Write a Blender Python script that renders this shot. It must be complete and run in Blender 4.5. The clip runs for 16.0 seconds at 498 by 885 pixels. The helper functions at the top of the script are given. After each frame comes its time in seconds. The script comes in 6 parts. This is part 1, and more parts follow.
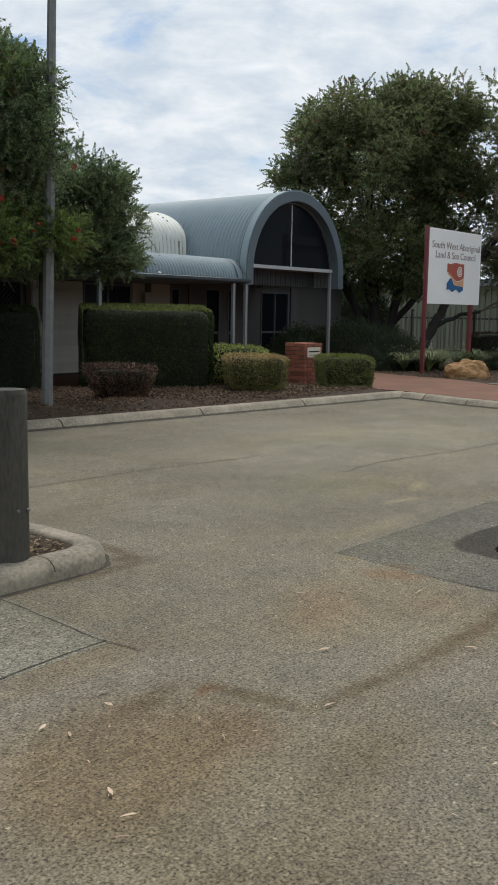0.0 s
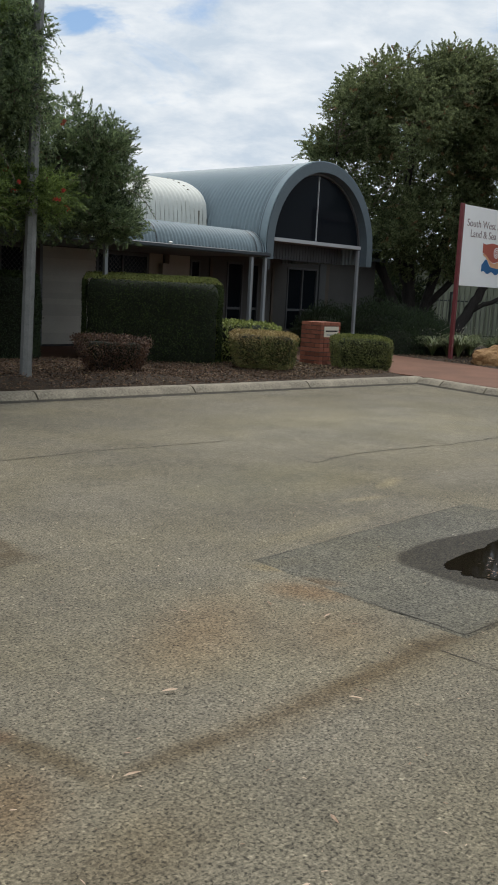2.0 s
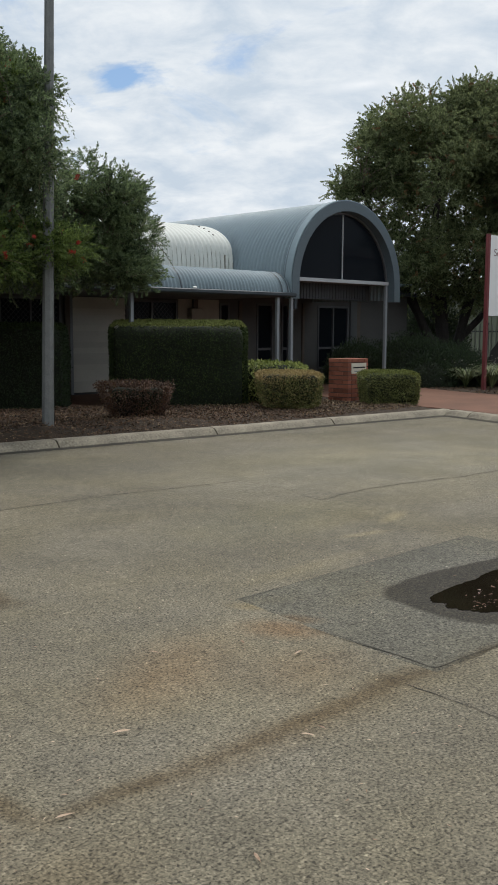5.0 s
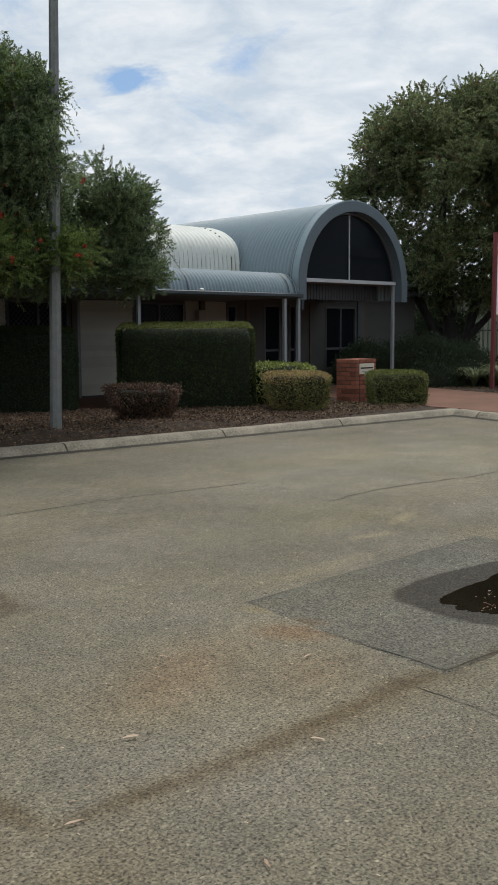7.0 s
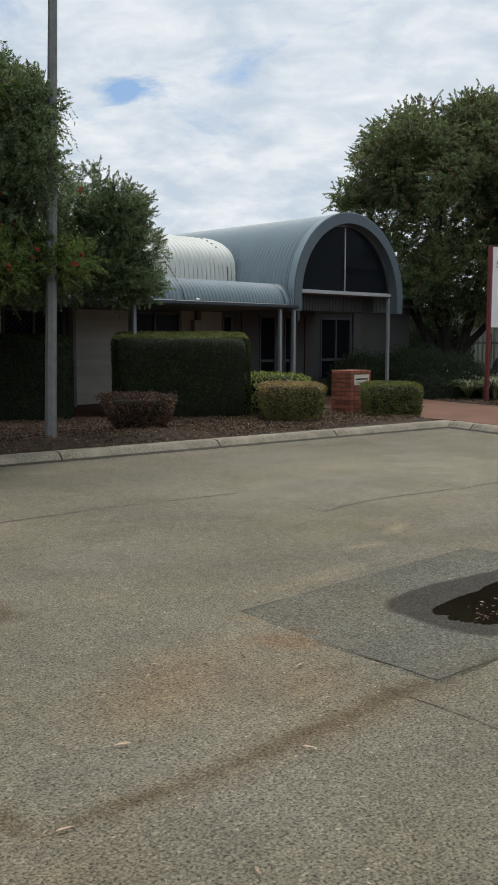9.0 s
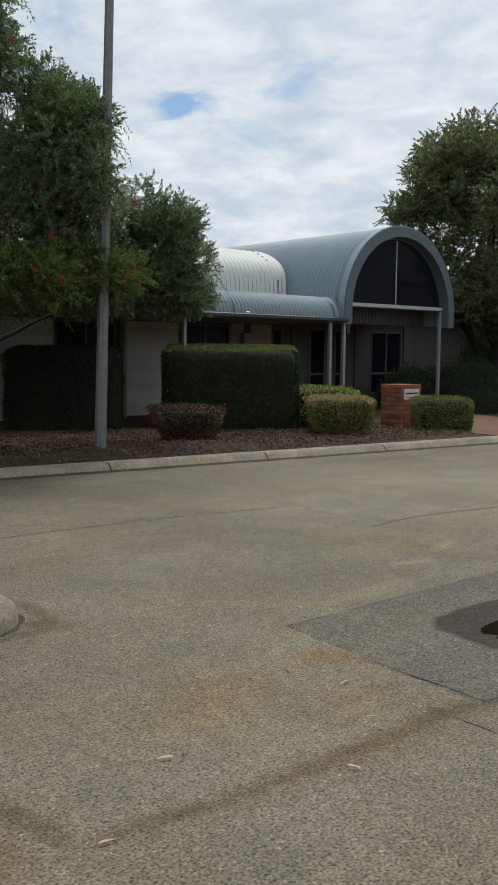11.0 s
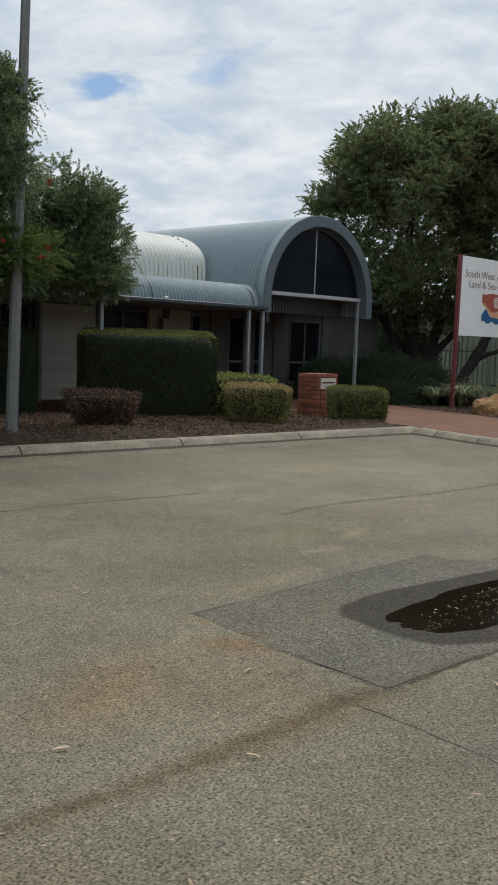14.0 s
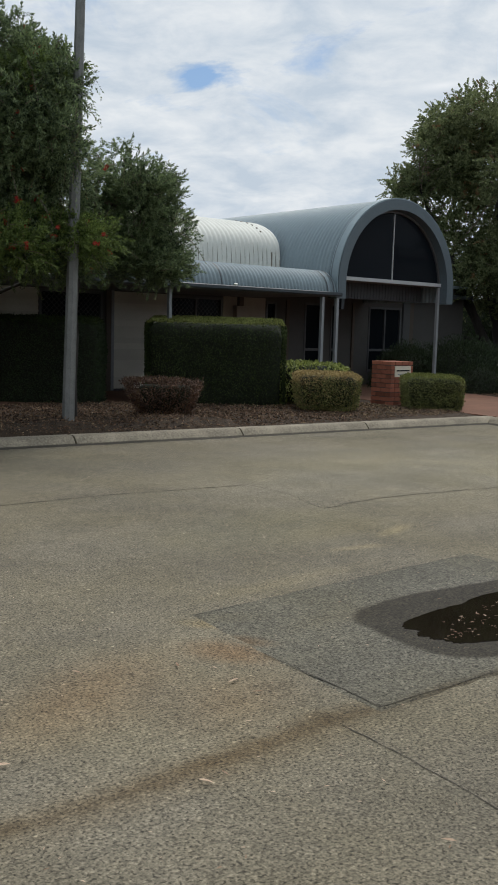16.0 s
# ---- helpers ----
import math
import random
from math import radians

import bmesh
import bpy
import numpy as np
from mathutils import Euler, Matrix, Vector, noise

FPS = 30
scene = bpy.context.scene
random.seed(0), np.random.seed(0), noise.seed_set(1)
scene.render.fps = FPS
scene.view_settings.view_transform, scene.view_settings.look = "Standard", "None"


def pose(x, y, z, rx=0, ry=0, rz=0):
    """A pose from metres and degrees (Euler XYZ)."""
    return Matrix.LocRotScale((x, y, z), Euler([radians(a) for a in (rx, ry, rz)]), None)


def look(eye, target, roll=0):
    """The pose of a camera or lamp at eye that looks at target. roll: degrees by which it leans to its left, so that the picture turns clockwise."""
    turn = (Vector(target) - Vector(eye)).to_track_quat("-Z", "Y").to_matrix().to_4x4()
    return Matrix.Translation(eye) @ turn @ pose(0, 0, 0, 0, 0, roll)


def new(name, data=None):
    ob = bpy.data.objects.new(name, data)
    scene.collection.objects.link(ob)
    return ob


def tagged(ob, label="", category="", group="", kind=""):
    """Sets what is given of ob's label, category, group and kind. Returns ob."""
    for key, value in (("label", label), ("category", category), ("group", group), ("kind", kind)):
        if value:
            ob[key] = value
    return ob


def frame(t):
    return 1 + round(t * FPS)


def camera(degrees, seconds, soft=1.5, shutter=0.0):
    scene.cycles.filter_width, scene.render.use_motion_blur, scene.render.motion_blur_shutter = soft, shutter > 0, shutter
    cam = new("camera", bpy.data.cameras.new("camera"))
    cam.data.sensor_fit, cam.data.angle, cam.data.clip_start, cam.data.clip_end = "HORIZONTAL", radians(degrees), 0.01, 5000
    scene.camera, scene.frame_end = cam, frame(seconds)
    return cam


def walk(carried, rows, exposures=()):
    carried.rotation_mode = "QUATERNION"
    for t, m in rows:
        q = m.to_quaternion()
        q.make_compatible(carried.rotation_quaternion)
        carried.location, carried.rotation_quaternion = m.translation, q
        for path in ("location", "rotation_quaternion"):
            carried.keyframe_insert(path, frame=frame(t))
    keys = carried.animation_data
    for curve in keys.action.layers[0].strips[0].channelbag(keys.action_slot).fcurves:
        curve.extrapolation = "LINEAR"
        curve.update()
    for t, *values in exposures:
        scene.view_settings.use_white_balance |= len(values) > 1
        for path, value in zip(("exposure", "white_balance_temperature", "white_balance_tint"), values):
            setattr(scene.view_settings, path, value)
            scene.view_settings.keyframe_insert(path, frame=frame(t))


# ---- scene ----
cam = camera(29.5, 16.0, soft=1.75)
PATH = [
    (0, (-14.967, -14.362, 1.551), (-13.445, -13.093, 1.278), 0.9),
    (0.2, (-14.8, -14.331, 1.517), (-13.272, -13.073, 1.228), 1.9),
    (0.5, (-14.608, -14.329, 1.527), (-13.08, -13.077, 1.212), 2.4),
    (0.7, (-14.458, -14.311, 1.513), (-12.953, -13.037, 1.176), 1.7),
    (1, (-14.259, -14.334, 1.507), (-12.812, -12.998, 1.158), 0.0),
    (1.2, (-14.158, -14.359, 1.517), (-12.742, -12.987, 1.179), -0.8),
    (1.5, (-14.024, -14.373, 1.514), (-12.614, -12.989, 1.2), -0.2),
    (1.7, (-13.918, -14.381, 1.496), (-12.495, -13.009, 1.19), 0.9),
    (2, (-13.778, -14.391, 1.501), (-12.329, -13.05, 1.181), 2.9),
    (2.2, (-13.702, -14.424, 1.509), (-12.258, -13.079, 1.182), 3.3),
    (2.5, (-13.628, -14.492, 1.502), (-12.22, -13.109, 1.176), 2.8),
    (3, (-13.555, -14.621, 1.503), (-12.217, -13.163, 1.217), 0.8),
    (3.5, (-13.528, -14.698, 1.498), (-12.194, -13.231, 1.231), 0.5),
    (4, (-13.518, -14.715, 1.5), (-12.164, -13.267, 1.238), 0.8),
    (4.2, (-13.527, -14.721, 1.502), (-12.159, -13.284, 1.248), 0.8),
    (6.3, (-13.487, -14.702, 1.518), (-12.112, -13.267, 1.299), -0.4),
    (6.5, (-13.492, -14.702, 1.517), (-12.117, -13.265, 1.301), -0.5),
    (7, (-13.499, -14.71, 1.517), (-12.134, -13.268, 1.281), -0.4),
    (7.5, (-13.494, -14.701, 1.505), (-12.134, -13.253, 1.269), -0.2),
    (8, (-13.51, -14.725, 1.514), (-12.135, -13.288, 1.302), -0.1),
    (8.5, (-13.515, -14.729, 1.511), (-12.131, -13.299, 1.312), 0.0),
    (9, (-13.51, -14.723, 1.511), (-12.135, -13.287, 1.297), 0.1),
    (9.5, (-13.485, -14.709, 1.508), (-12.145, -13.243, 1.276), -0.3),
    (9.7, (-13.49, -14.717, 1.513), (-12.17, -13.232, 1.284), -0.5),
    (11.8, (-13.5, -14.717, 1.517), (-12.198, -13.209, 1.336), 0.9),
    (12, (-13.487, -14.702, 1.509), (-12.191, -13.19, 1.325), 0.8),
    (12.5, (-13.485, -14.701, 1.513), (-12.208, -13.175, 1.321), 0.3),
    (13, (-13.464, -14.708, 1.507), (-12.183, -13.186, 1.303), -0.6),
    (13.5, (-13.459, -14.733, 1.505), (-12.11, -13.272, 1.289), 0.3),
    (14, (-13.419, -14.717, 1.505), (-11.995, -13.328, 1.294), 2.0),
    (14.5, (-13.291, -14.659, 1.491), (-11.83, -13.308, 1.293), 3.3),
    (14.7, (-13.229, -14.632, 1.495), (-11.762, -13.287, 1.294), 4.1),
    (15, (-13.163, -14.616, 1.522), (-11.706, -13.263, 1.303), 4.8),
    (15.2, (-13.074, -14.585, 1.504), (-11.643, -13.207, 1.273), 4.3),
    (15.5, (-12.979, -14.621, 1.494), (-11.61, -13.183, 1.252), 3.1),
    (15.7, (-12.917, -14.692, 1.488), (-11.593, -13.212, 1.251), 2.2),
    (16, (-12.822, -14.773, 1.488), (-11.547, -13.251, 1.248), 1.6),
]
walk(cam, [(t, look(eye, target, roll)) for t, eye, target, roll in PATH], [(0, 0.05), (4, 0.05), (6.5, 0.0), (9.5, 0.0), (12, -0.04), (14.5, -0.08), (15, -0.15), (15.5, -0.13), (16, -0.07)])

# ---- daylight: bright broken overcast, sun high behind thin cloud ----
SUN_ELEV, SUN_AZ = 62.0, 60.0
world = bpy.data.worlds.new("sky")
scene.world = world
world.use_nodes = True
wn, wl = world.node_tree.nodes, world.node_tree.links
wn.clear()
w_out = wn.new("ShaderNodeOutputWorld")
w_bg = wn.new("ShaderNodeBackground")
w_sky = wn.new("ShaderNodeTexSky")
w_sky.sky_type, w_sky.sun_disc = "NISHITA", False
w_sky.sun_elevation, w_sky.sun_rotation = radians(SUN_ELEV), radians(SUN_AZ)
w_co = wn.new("ShaderNodeTexCoord")
w_sep = wn.new("ShaderNodeSeparateXYZ")
w_den = wn.new("ShaderNodeMath")
w_den.operation, w_den.inputs[1].default_value = "ADD", 0.36
w_px = wn.new("ShaderNodeMath")
w_py = wn.new("ShaderNodeMath")
w_px.operation = w_py.operation = "DIVIDE"
w_comb = wn.new("ShaderNodeCombineXYZ")
w_map = wn.new("ShaderNodeMapping")
w_map.inputs["Rotation"].default_value = (0, 0, radians(42))
w_map2 = wn.new("ShaderNodeMapping")
w_map2.inputs["Scale"].default_value = (0.78, 1.0, 1.0)
w_map2.inputs["Location"].default_value = (3.1, 0.4, 0.0)
wl.new(w_map.outputs[0], w_map2.inputs["Vector"])
w_n1 = wn.new("ShaderNodeTexNoise")
w_n1.inputs["Scale"].default_value, w_n1.inputs["Detail"].default_value = 3.8, 9.0
w_n1.inputs["Roughness"].default_value, w_n1.inputs["Distortion"].default_value = 0.60, 0.5
w_n2 = wn.new("ShaderNodeTexNoise")
w_n2.inputs["Scale"].default_value, w_n2.inputs["Detail"].default_value = 8.8, 9.0
w_n2.inputs["Roughness"].default_value, w_n2.inputs["Distortion"].default_value = 0.60, 0.25
w_cover = wn.new("ShaderNodeValToRGB")
w_cover.color_ramp.elements[0].position, w_cover.color_ramp.elements[1].position = 0.26, 0.43
w_tone = wn.new("ShaderNodeValToRGB")
w_tone.color_ramp.elements[0].position, w_tone.color_ramp.elements[1].position = 0.36, 0.66
w_tone.color_ramp.elements[0].color = (0.565, 0.652, 0.75, 1)
w_tone.color_ramp.elements[1].color = (0.83, 0.87, 0.905, 1)
w_scale = wn.new("ShaderNodeMix")
w_scale.data_type, w_scale.blend_type = "RGBA", "MULTIPLY"
w_scale.inputs["Factor"].default_value = 1.0
w_scale.inputs["B"].default_value = (0.088, 0.10, 0.110, 1)
w_mix = wn.new("ShaderNodeMix")
w_mix.data_type = "RGBA"
wl.new(w_co.outputs["Generated"], w_sep.inputs[0])
wl.new(w_sep.outputs["Z"], w_den.inputs[0])
wl.new(w_sep.outputs["X"], w_px.inputs[0])
wl.new(w_sep.outputs["Y"], w_py.inputs[0])
wl.new(w_den.outputs[0], w_px.inputs[1])
wl.new(w_den.outputs[0], w_py.inputs[1])
wl.new(w_px.outputs[0], w_comb.inputs[0])
wl.new(w_py.outputs[0], w_comb.inputs[1])
wl.new(w_comb.outputs[0], w_map.inputs["Vector"])
wl.new(w_map2.outputs[0], w_n1.inputs["Vector"])
wl.new(w_map2.outputs[0], w_n2.inputs["Vector"])
# one small gap where the blue shows through
w_gap, w_hole, w_open = wn.new("ShaderNodeVectorMath"), wn.new("ShaderNodeMapRange"), wn.new("ShaderNodeMath")
w_gap.operation, w_gap.inputs[1].default_value = "DISTANCE", (0.951, 1.279, 0.0)
w_hole.interpolation_type = "SMOOTHSTEP"
w_hole.inputs["From Min"].default_value, w_hole.inputs["From Max"].default_value = 0.105, 0.215
w_hole.inputs["To Min"].default_value, w_hole.inputs["To Max"].default_value = 0.20, 0.0
w_open.operation = "SUBTRACT"
wl.new(w_comb.outputs[0], w_gap.inputs[0])
w_rag = wn.new("ShaderNodeMath")
w_rag.operation, w_rag.inputs[1].default_value = "MULTIPLY_ADD", 0.26
wl.new(w_n2.outputs["Fac"], w_rag.inputs[0])
wl.new(w_gap.outputs["Value"], w_rag.inputs[2])
wl.new(w_rag.outputs[0], w_hole.inputs["Value"])
wl.new(w_n1.outputs["Fac"], w_open.inputs[0])
wl.new(w_hole.outputs[0], w_open.inputs[1])
wl.new(w_open.outputs[0], w_cover.inputs[0])
wl.new(w_n2.outputs["Fac"], w_tone.inputs[0])
wl.new(w_sky.outputs[0], w_scale.inputs["A"])
wl.new(w_cover.outputs[0], w_mix.inputs["Factor"])
wl.new(w_scale.outputs["Result"], w_mix.inputs["A"])
# one brighter band of cloud
w_band, w_far, w_lit, w_ragged, w_white = (wn.new("ShaderNode" + k) for k in ("Mapping", "VectorMath", "MapRange", "Math", "Mix"))
w_band.vector_type, w_far.operation, w_lit.interpolation_type = "TEXTURE", "LENGTH", "SMOOTHSTEP"
w_band.inputs["Location"].default_value, w_band.inputs["Rotation"].default_value = (1.25, 1.03, 0), (0, 0, radians(-60))
w_band.inputs["Scale"].default_value = (0.10, 0.026, 1)
w_ragged.operation, w_ragged.inputs[1].default_value = "MULTIPLY_ADD", 3.2
w_lit.inputs["From Min"].default_value, w_lit.inputs["From Max"].default_value = 1.3, 2.5
w_lit.inputs["To Min"].default_value, w_lit.inputs["To Max"].default_value = 0.75, 0.0
w_white.data_type = "RGBA"
w_white.inputs["B"].default_value = (0.96, 0.98, 1.0, 1)
wl.new(w_comb.outputs[0], w_band.inputs["Vector"])
wl.new(w_band.outputs[0], w_far.inputs[0])
wl.new(w_n2.outputs["Fac"], w_ragged.inputs[0])
wl.new(w_far.outputs["Value"], w_ragged.inputs[2])
wl.new(w_ragged.outputs[0], w_lit.inputs["Value"])
wl.new(w_lit.outputs[0], w_white.inputs["Factor"])
wl.new(w_tone.outputs[0], w_white.inputs["A"])
wl.new(w_white.outputs["Result"], w_mix.inputs["B"])
wl.new(w_mix.outputs["Result"], w_bg.inputs["Color"])
wl.new(w_bg.outputs[0], w_out.inputs[0])
w_bg.inputs["Strength"].default_value = 1.0

sun_data = bpy.data.lights.new("sun", "SUN")
sun_data.energy, sun_data.angle, sun_data.color = 2.0, radians(20), (1.0, 0.96, 0.90)
sun = new("sun", sun_data)
sa, se = radians(SUN_AZ), radians(SUN_ELEV)
sun_from = Vector((math.sin(sa) * math.cos(se), math.cos(sa) * math.cos(se), math.sin(se)))
sun.matrix_basis = look(sun_from * 50, (0, 0, 0))

# ---- materials ----
def material(name, color, rough=0.7, metal=0.0, vary=0.25, scale=6.0, fine=60.0, bump=0.15, depth=0.004, per="", tint=None,
             spec=0.5, coords="Object", thin=0.0, stretch=None):
    """A surface whose colour varies at two scales (blotches and grain), with fine relief."""
    m = bpy.data.materials.new(name)
    m.use_nodes = True
    n, l = m.node_tree.nodes, m.node_tree.links
    b = n["Principled BSDF"]
    b.inputs["Roughness"].default_value, b.inputs["Metallic"].default_value = rough, metal
    b.inputs["Specular IOR Level"].default_value = spec
    co = n.new("ShaderNodeTexCoord")
    big, small = n.new("ShaderNodeTexNoise"), n.new("ShaderNodeTexNoise")
    big.inputs["Scale"].default_value, big.inputs["Detail"].default_value = scale, 4
    small.inputs["Scale"].default_value, small.inputs["Detail"].default_value = fine, 3
    where = co.outputs[coords]
    if stretch:
        pull = n.new("ShaderNodeMapping")
        pull.inputs["Scale"].default_value = stretch
        l.new(where, pull.inputs["Vector"])
        where = pull.outputs[0]
    l.new(where, big.inputs["Vector"])
    l.new(where, small.inputs["Vector"])
    add = n.new("ShaderNodeMath")
    add.operation = "ADD"
    l.new(big.outputs["Fac"], add.inputs[0])
    l.new(small.outputs["Fac"], add.inputs[1])
    last = add
    if per:
        src = n.new("ShaderNodeNewGeometry" if per == "island" else "ShaderNodeObjectInfo")
        more = n.new("ShaderNodeMath")
        more.operation = "MULTIPLY_ADD"
        l.new(src.outputs["Random Per Island" if per == "island" else "Random"], more.inputs[0])
        more.inputs[1].default_value = 0.9
        l.new(add.outputs[0], more.inputs[2])
        half = n.new("ShaderNodeMath")
        half.operation = "SUBTRACT"
        l.new(more.outputs[0], half.inputs[0])
        half.inputs[1].default_value = 0.45
        last = half
    ramp = n.new("ShaderNodeMapRange")
    ramp.inputs["From Min"].default_value, ramp.inputs["From Max"].default_value = 0.55, 1.45
    l.new(last.outputs[0], ramp.inputs["Value"])
    mix = n.new("ShaderNodeMix")
    mix.data_type = "RGBA"
    low = [c * (1 - vary) for c in color]
    high = list(tint) if tint else [min(1, c * (1 + vary)) for c in color]
    mix.inputs["A"].default_value, mix.inputs["B"].default_value = (*low, 1), (*high, 1)
    l.new(ramp.outputs[0], mix.inputs["Factor"])
    l.new(mix.outputs["Result"], b.inputs["Base Color"])
    if bump:
        bp = n.new("ShaderNodeBump")
        bp.inputs["Strength"].default_value, bp.inputs["Distance"].default_value = bump, depth
        l.new(add.outputs[0], bp.inputs["Height"])
        l.new(bp.outputs[0], b.inputs["Normal"])
    if thin:
        # a leaf lets some light through
        tr, both = n.new("ShaderNodeBsdfTranslucent"), n.new("ShaderNodeMixShader")
        both.inputs[0].default_value = thin
        l.new(mix.outputs["Result"], tr.inputs["Color"])
        l.new(b.outputs[0], both.inputs[1])
        l.new(tr.outputs[0], both.inputs[2])
        l.new(both.outputs[0], n["Material Output"].inputs[0])
    return m


def asphalt_material(name, dark, light, stains_and_shade):
    """Worn asphalt: pale and dark stone chips in a grey-olive binder with open pits, mottled at several scales, with
    brown dirt and painted shade.
    stains: (centre x, centre y, half length, half width, turn, strength, tone, inner)."""
    m = bpy.data.materials.new(name)
    m.use_nodes = True
    n, l = m.node_tree.nodes, m.node_tree.links
    b = n["Principled BSDF"]
    b.inputs["Roughness"].default_value, b.inputs["Specular IOR Level"].default_value = 0.82, 0.27
    co = n.new("ShaderNodeTexCoord")

    def noise_node(scale, detail, rough):
        t = n.new("ShaderNodeTexNoise")
        t.inputs["Scale"].default_value, t.inputs["Detail"].default_value, t.inputs["Roughness"].default_value = scale, detail, rough
        l.new(co.outputs["Object"], t.inputs["Vector"])
        return t

    def spread(source, f0, f1, t0, t1):
        r = n.new("ShaderNodeMapRange")
        for key, v in (("From Min", f0), ("From Max", f1), ("To Min", t0), ("To Max", t1)):
            r.inputs[key].default_value = v
        l.new(source, r.inputs["Value"])
        return r.outputs[0]

    def times(colour, factor):
        x = n.new("ShaderNodeMix")
        x.data_type, x.blend_type = "RGBA", "MULTIPLY"
        x.inputs["Factor"].default_value = 1
        l.new(colour, x.inputs["A"])
        l.new(factor, x.inputs["B"])
        return x.outputs["Result"]

    chip = n.new("ShaderNodeTexVoronoi")
    chip.inputs["Scale"].default_value = 105
    l.new(co.outputs["Object"], chip.inputs["Vector"])
    grain, mottle, blotch = noise_node(85, 5, 0.6), noise_node(11, 9, 0.78), noise_node(0.55, 6, 0.5)
    ramp = n.new("ShaderNodeValToRGB")
    e = ramp.color_ramp.elements
    e[0].position, e[1].position = 0.34, 0.66
    e[0].color, e[1].color = (*dark, 1), (*light, 1)
    l.new(grain.outputs["Fac"], ramp.inputs[0])
    hue = n.new("ShaderNodeSeparateColor")
    l.new(chip.outputs["Color"], hue.inputs[0])
    last = times(ramp.outputs[0], spread(hue.outputs[0], 0, 1, 0.76, 1.26))
    last = times(last, spread(mottle.outputs["Fac"], 0.30, 0.70, 0.80, 1.20))
    last = times(last, spread(blotch.outputs["Fac"], 0.3, 0.7, 0.82, 1.16))
    last = times(last, spread(noise_node(24, 2, 0.5).outputs["Fac"], 0.36, 0.64, 0.91, 1.09))
    last = times(last, spread(noise_node(2.4, 5, 0.6).outputs["Fac"], 0.32, 0.68, 0.88, 1.12))
    # scattered larger stones and specks, pale and dark
    speck = n.new("ShaderNodeTexVoronoi")
    speck.inputs["Scale"].default_value = 20
    l.new(co.outputs["Object"], speck.inputs["Vector"])
    kind = n.new("ShaderNodeSeparateColor")
    l.new(speck.outputs["Color"], kind.inputs[0])
    dot = n.new("ShaderNodeMix")
    dot.data_type = "FLOAT"
    dot.inputs["A"].default_value = 1.0
    l.new(spread(speck.outputs["Distance"], 0.08, 0.19, 1.0, 0.0), dot.inputs["Factor"])
    l.new(spread(kind.outputs[1], 0, 1, 0.40, 1.90), dot.inputs["B"])
    last = times(last, dot.outputs["Result"])
    # sparse dark spots: gum, oil drips, seed pods
    spot = n.new("ShaderNodeTexVoronoi")
    spot.inputs["Scale"].default_value = 5.5
    l.new(co.outputs["Object"], spot.inputs["Vector"])
    kind = n.new("ShaderNodeSeparateColor")
    l.new(spot.outputs["Color"], kind.inputs[0])
    dark_dot = n.new("ShaderNodeMix")
    dark_dot.data_type = "FLOAT"
    dark_dot.inputs["A"].default_value = 1.0
    l.new(spread(spot.outputs["Distance"], 0.05, 0.10, 1.0, 0.0), dark_dot.inputs["Factor"])
    l.new(spread(kind.outputs[0], 0.35, 0.9, 0.42, 1.0), dark_dot.inputs["B"])
    last = times(last, dark_dot.outputs["Result"])
    # sparse pale grit
    grit = n.new("ShaderNodeTexVoronoi")
    grit.inputs["Scale"].default_value = 9
    l.new(co.outputs["Object"], grit.inputs["Vector"])
    kind = n.new("ShaderNodeSeparateColor")
    l.new(grit.outputs["Color"], kind.inputs[0])
    pale_dot = n.new("ShaderNodeMix")
    pale_dot.data_type = "FLOAT"
    pale_dot.inputs["A"].default_value = 1.0
    l.new(spread(grit.outputs["Distance"], 0.05, 0.10, 1.0, 0.0), pale_dot.inputs["Factor"])
    l.new(spread(kind.outputs[1], 0.55, 1.0, 1.0, 2.3), pale_dot.inputs["B"])
    last = times(last, pale_dot.outputs["Result"])
    # grey and olive areas
    tone = n.new("ShaderNodeMix")
    tone.data_type = "RGBA"
    tone.inputs["A"].default_value, tone.inputs["B"].default_value = (1.01, 1.0, 0.965, 1), (1.03, 1.0, 0.88, 1)
    l.new(spread(noise_node(0.9, 5, 0.55).outputs["Fac"], 0.38, 0.62, 0, 1), tone.inputs["Factor"])
    last = times(last, tone.outputs["Result"])
    if stains_and_shade:
        warp = noise_node(3.0, 6, 0.62)
        half = n.new("ShaderNodeVectorMath")
        half.operation, half.inputs[1].default_value = "SUBTRACT", (0.5, 0.5, 0.5)
        l.new(warp.outputs["Color"], half.inputs[0])
        less = n.new("ShaderNodeVectorMath")
        less.operation, less.inputs[1].default_value = "MULTIPLY", (0.10, 0.10, 0.0)
        l.new(half.outputs[0], less.inputs[0])
        moved = n.new("ShaderNodeVectorMath")
        moved.operation = "ADD"
        l.new(co.outputs["Object"], moved.inputs[0])
        l.new(less.outputs[0], moved.inputs[1])
        patchy = spread(mottle.outputs["Fac"], 0.25, 0.60, 1.0, 0.62)
        for cx, cy, rx, ry, turn, k, colour, inner in stains_and_shade:
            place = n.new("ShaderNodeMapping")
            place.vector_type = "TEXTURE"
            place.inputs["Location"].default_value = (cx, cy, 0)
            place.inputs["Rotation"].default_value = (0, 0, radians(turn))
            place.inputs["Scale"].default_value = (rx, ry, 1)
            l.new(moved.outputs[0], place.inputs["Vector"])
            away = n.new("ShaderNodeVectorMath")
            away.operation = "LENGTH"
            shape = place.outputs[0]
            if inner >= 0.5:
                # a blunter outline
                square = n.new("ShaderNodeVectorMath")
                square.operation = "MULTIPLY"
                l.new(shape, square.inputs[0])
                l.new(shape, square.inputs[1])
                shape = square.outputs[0]
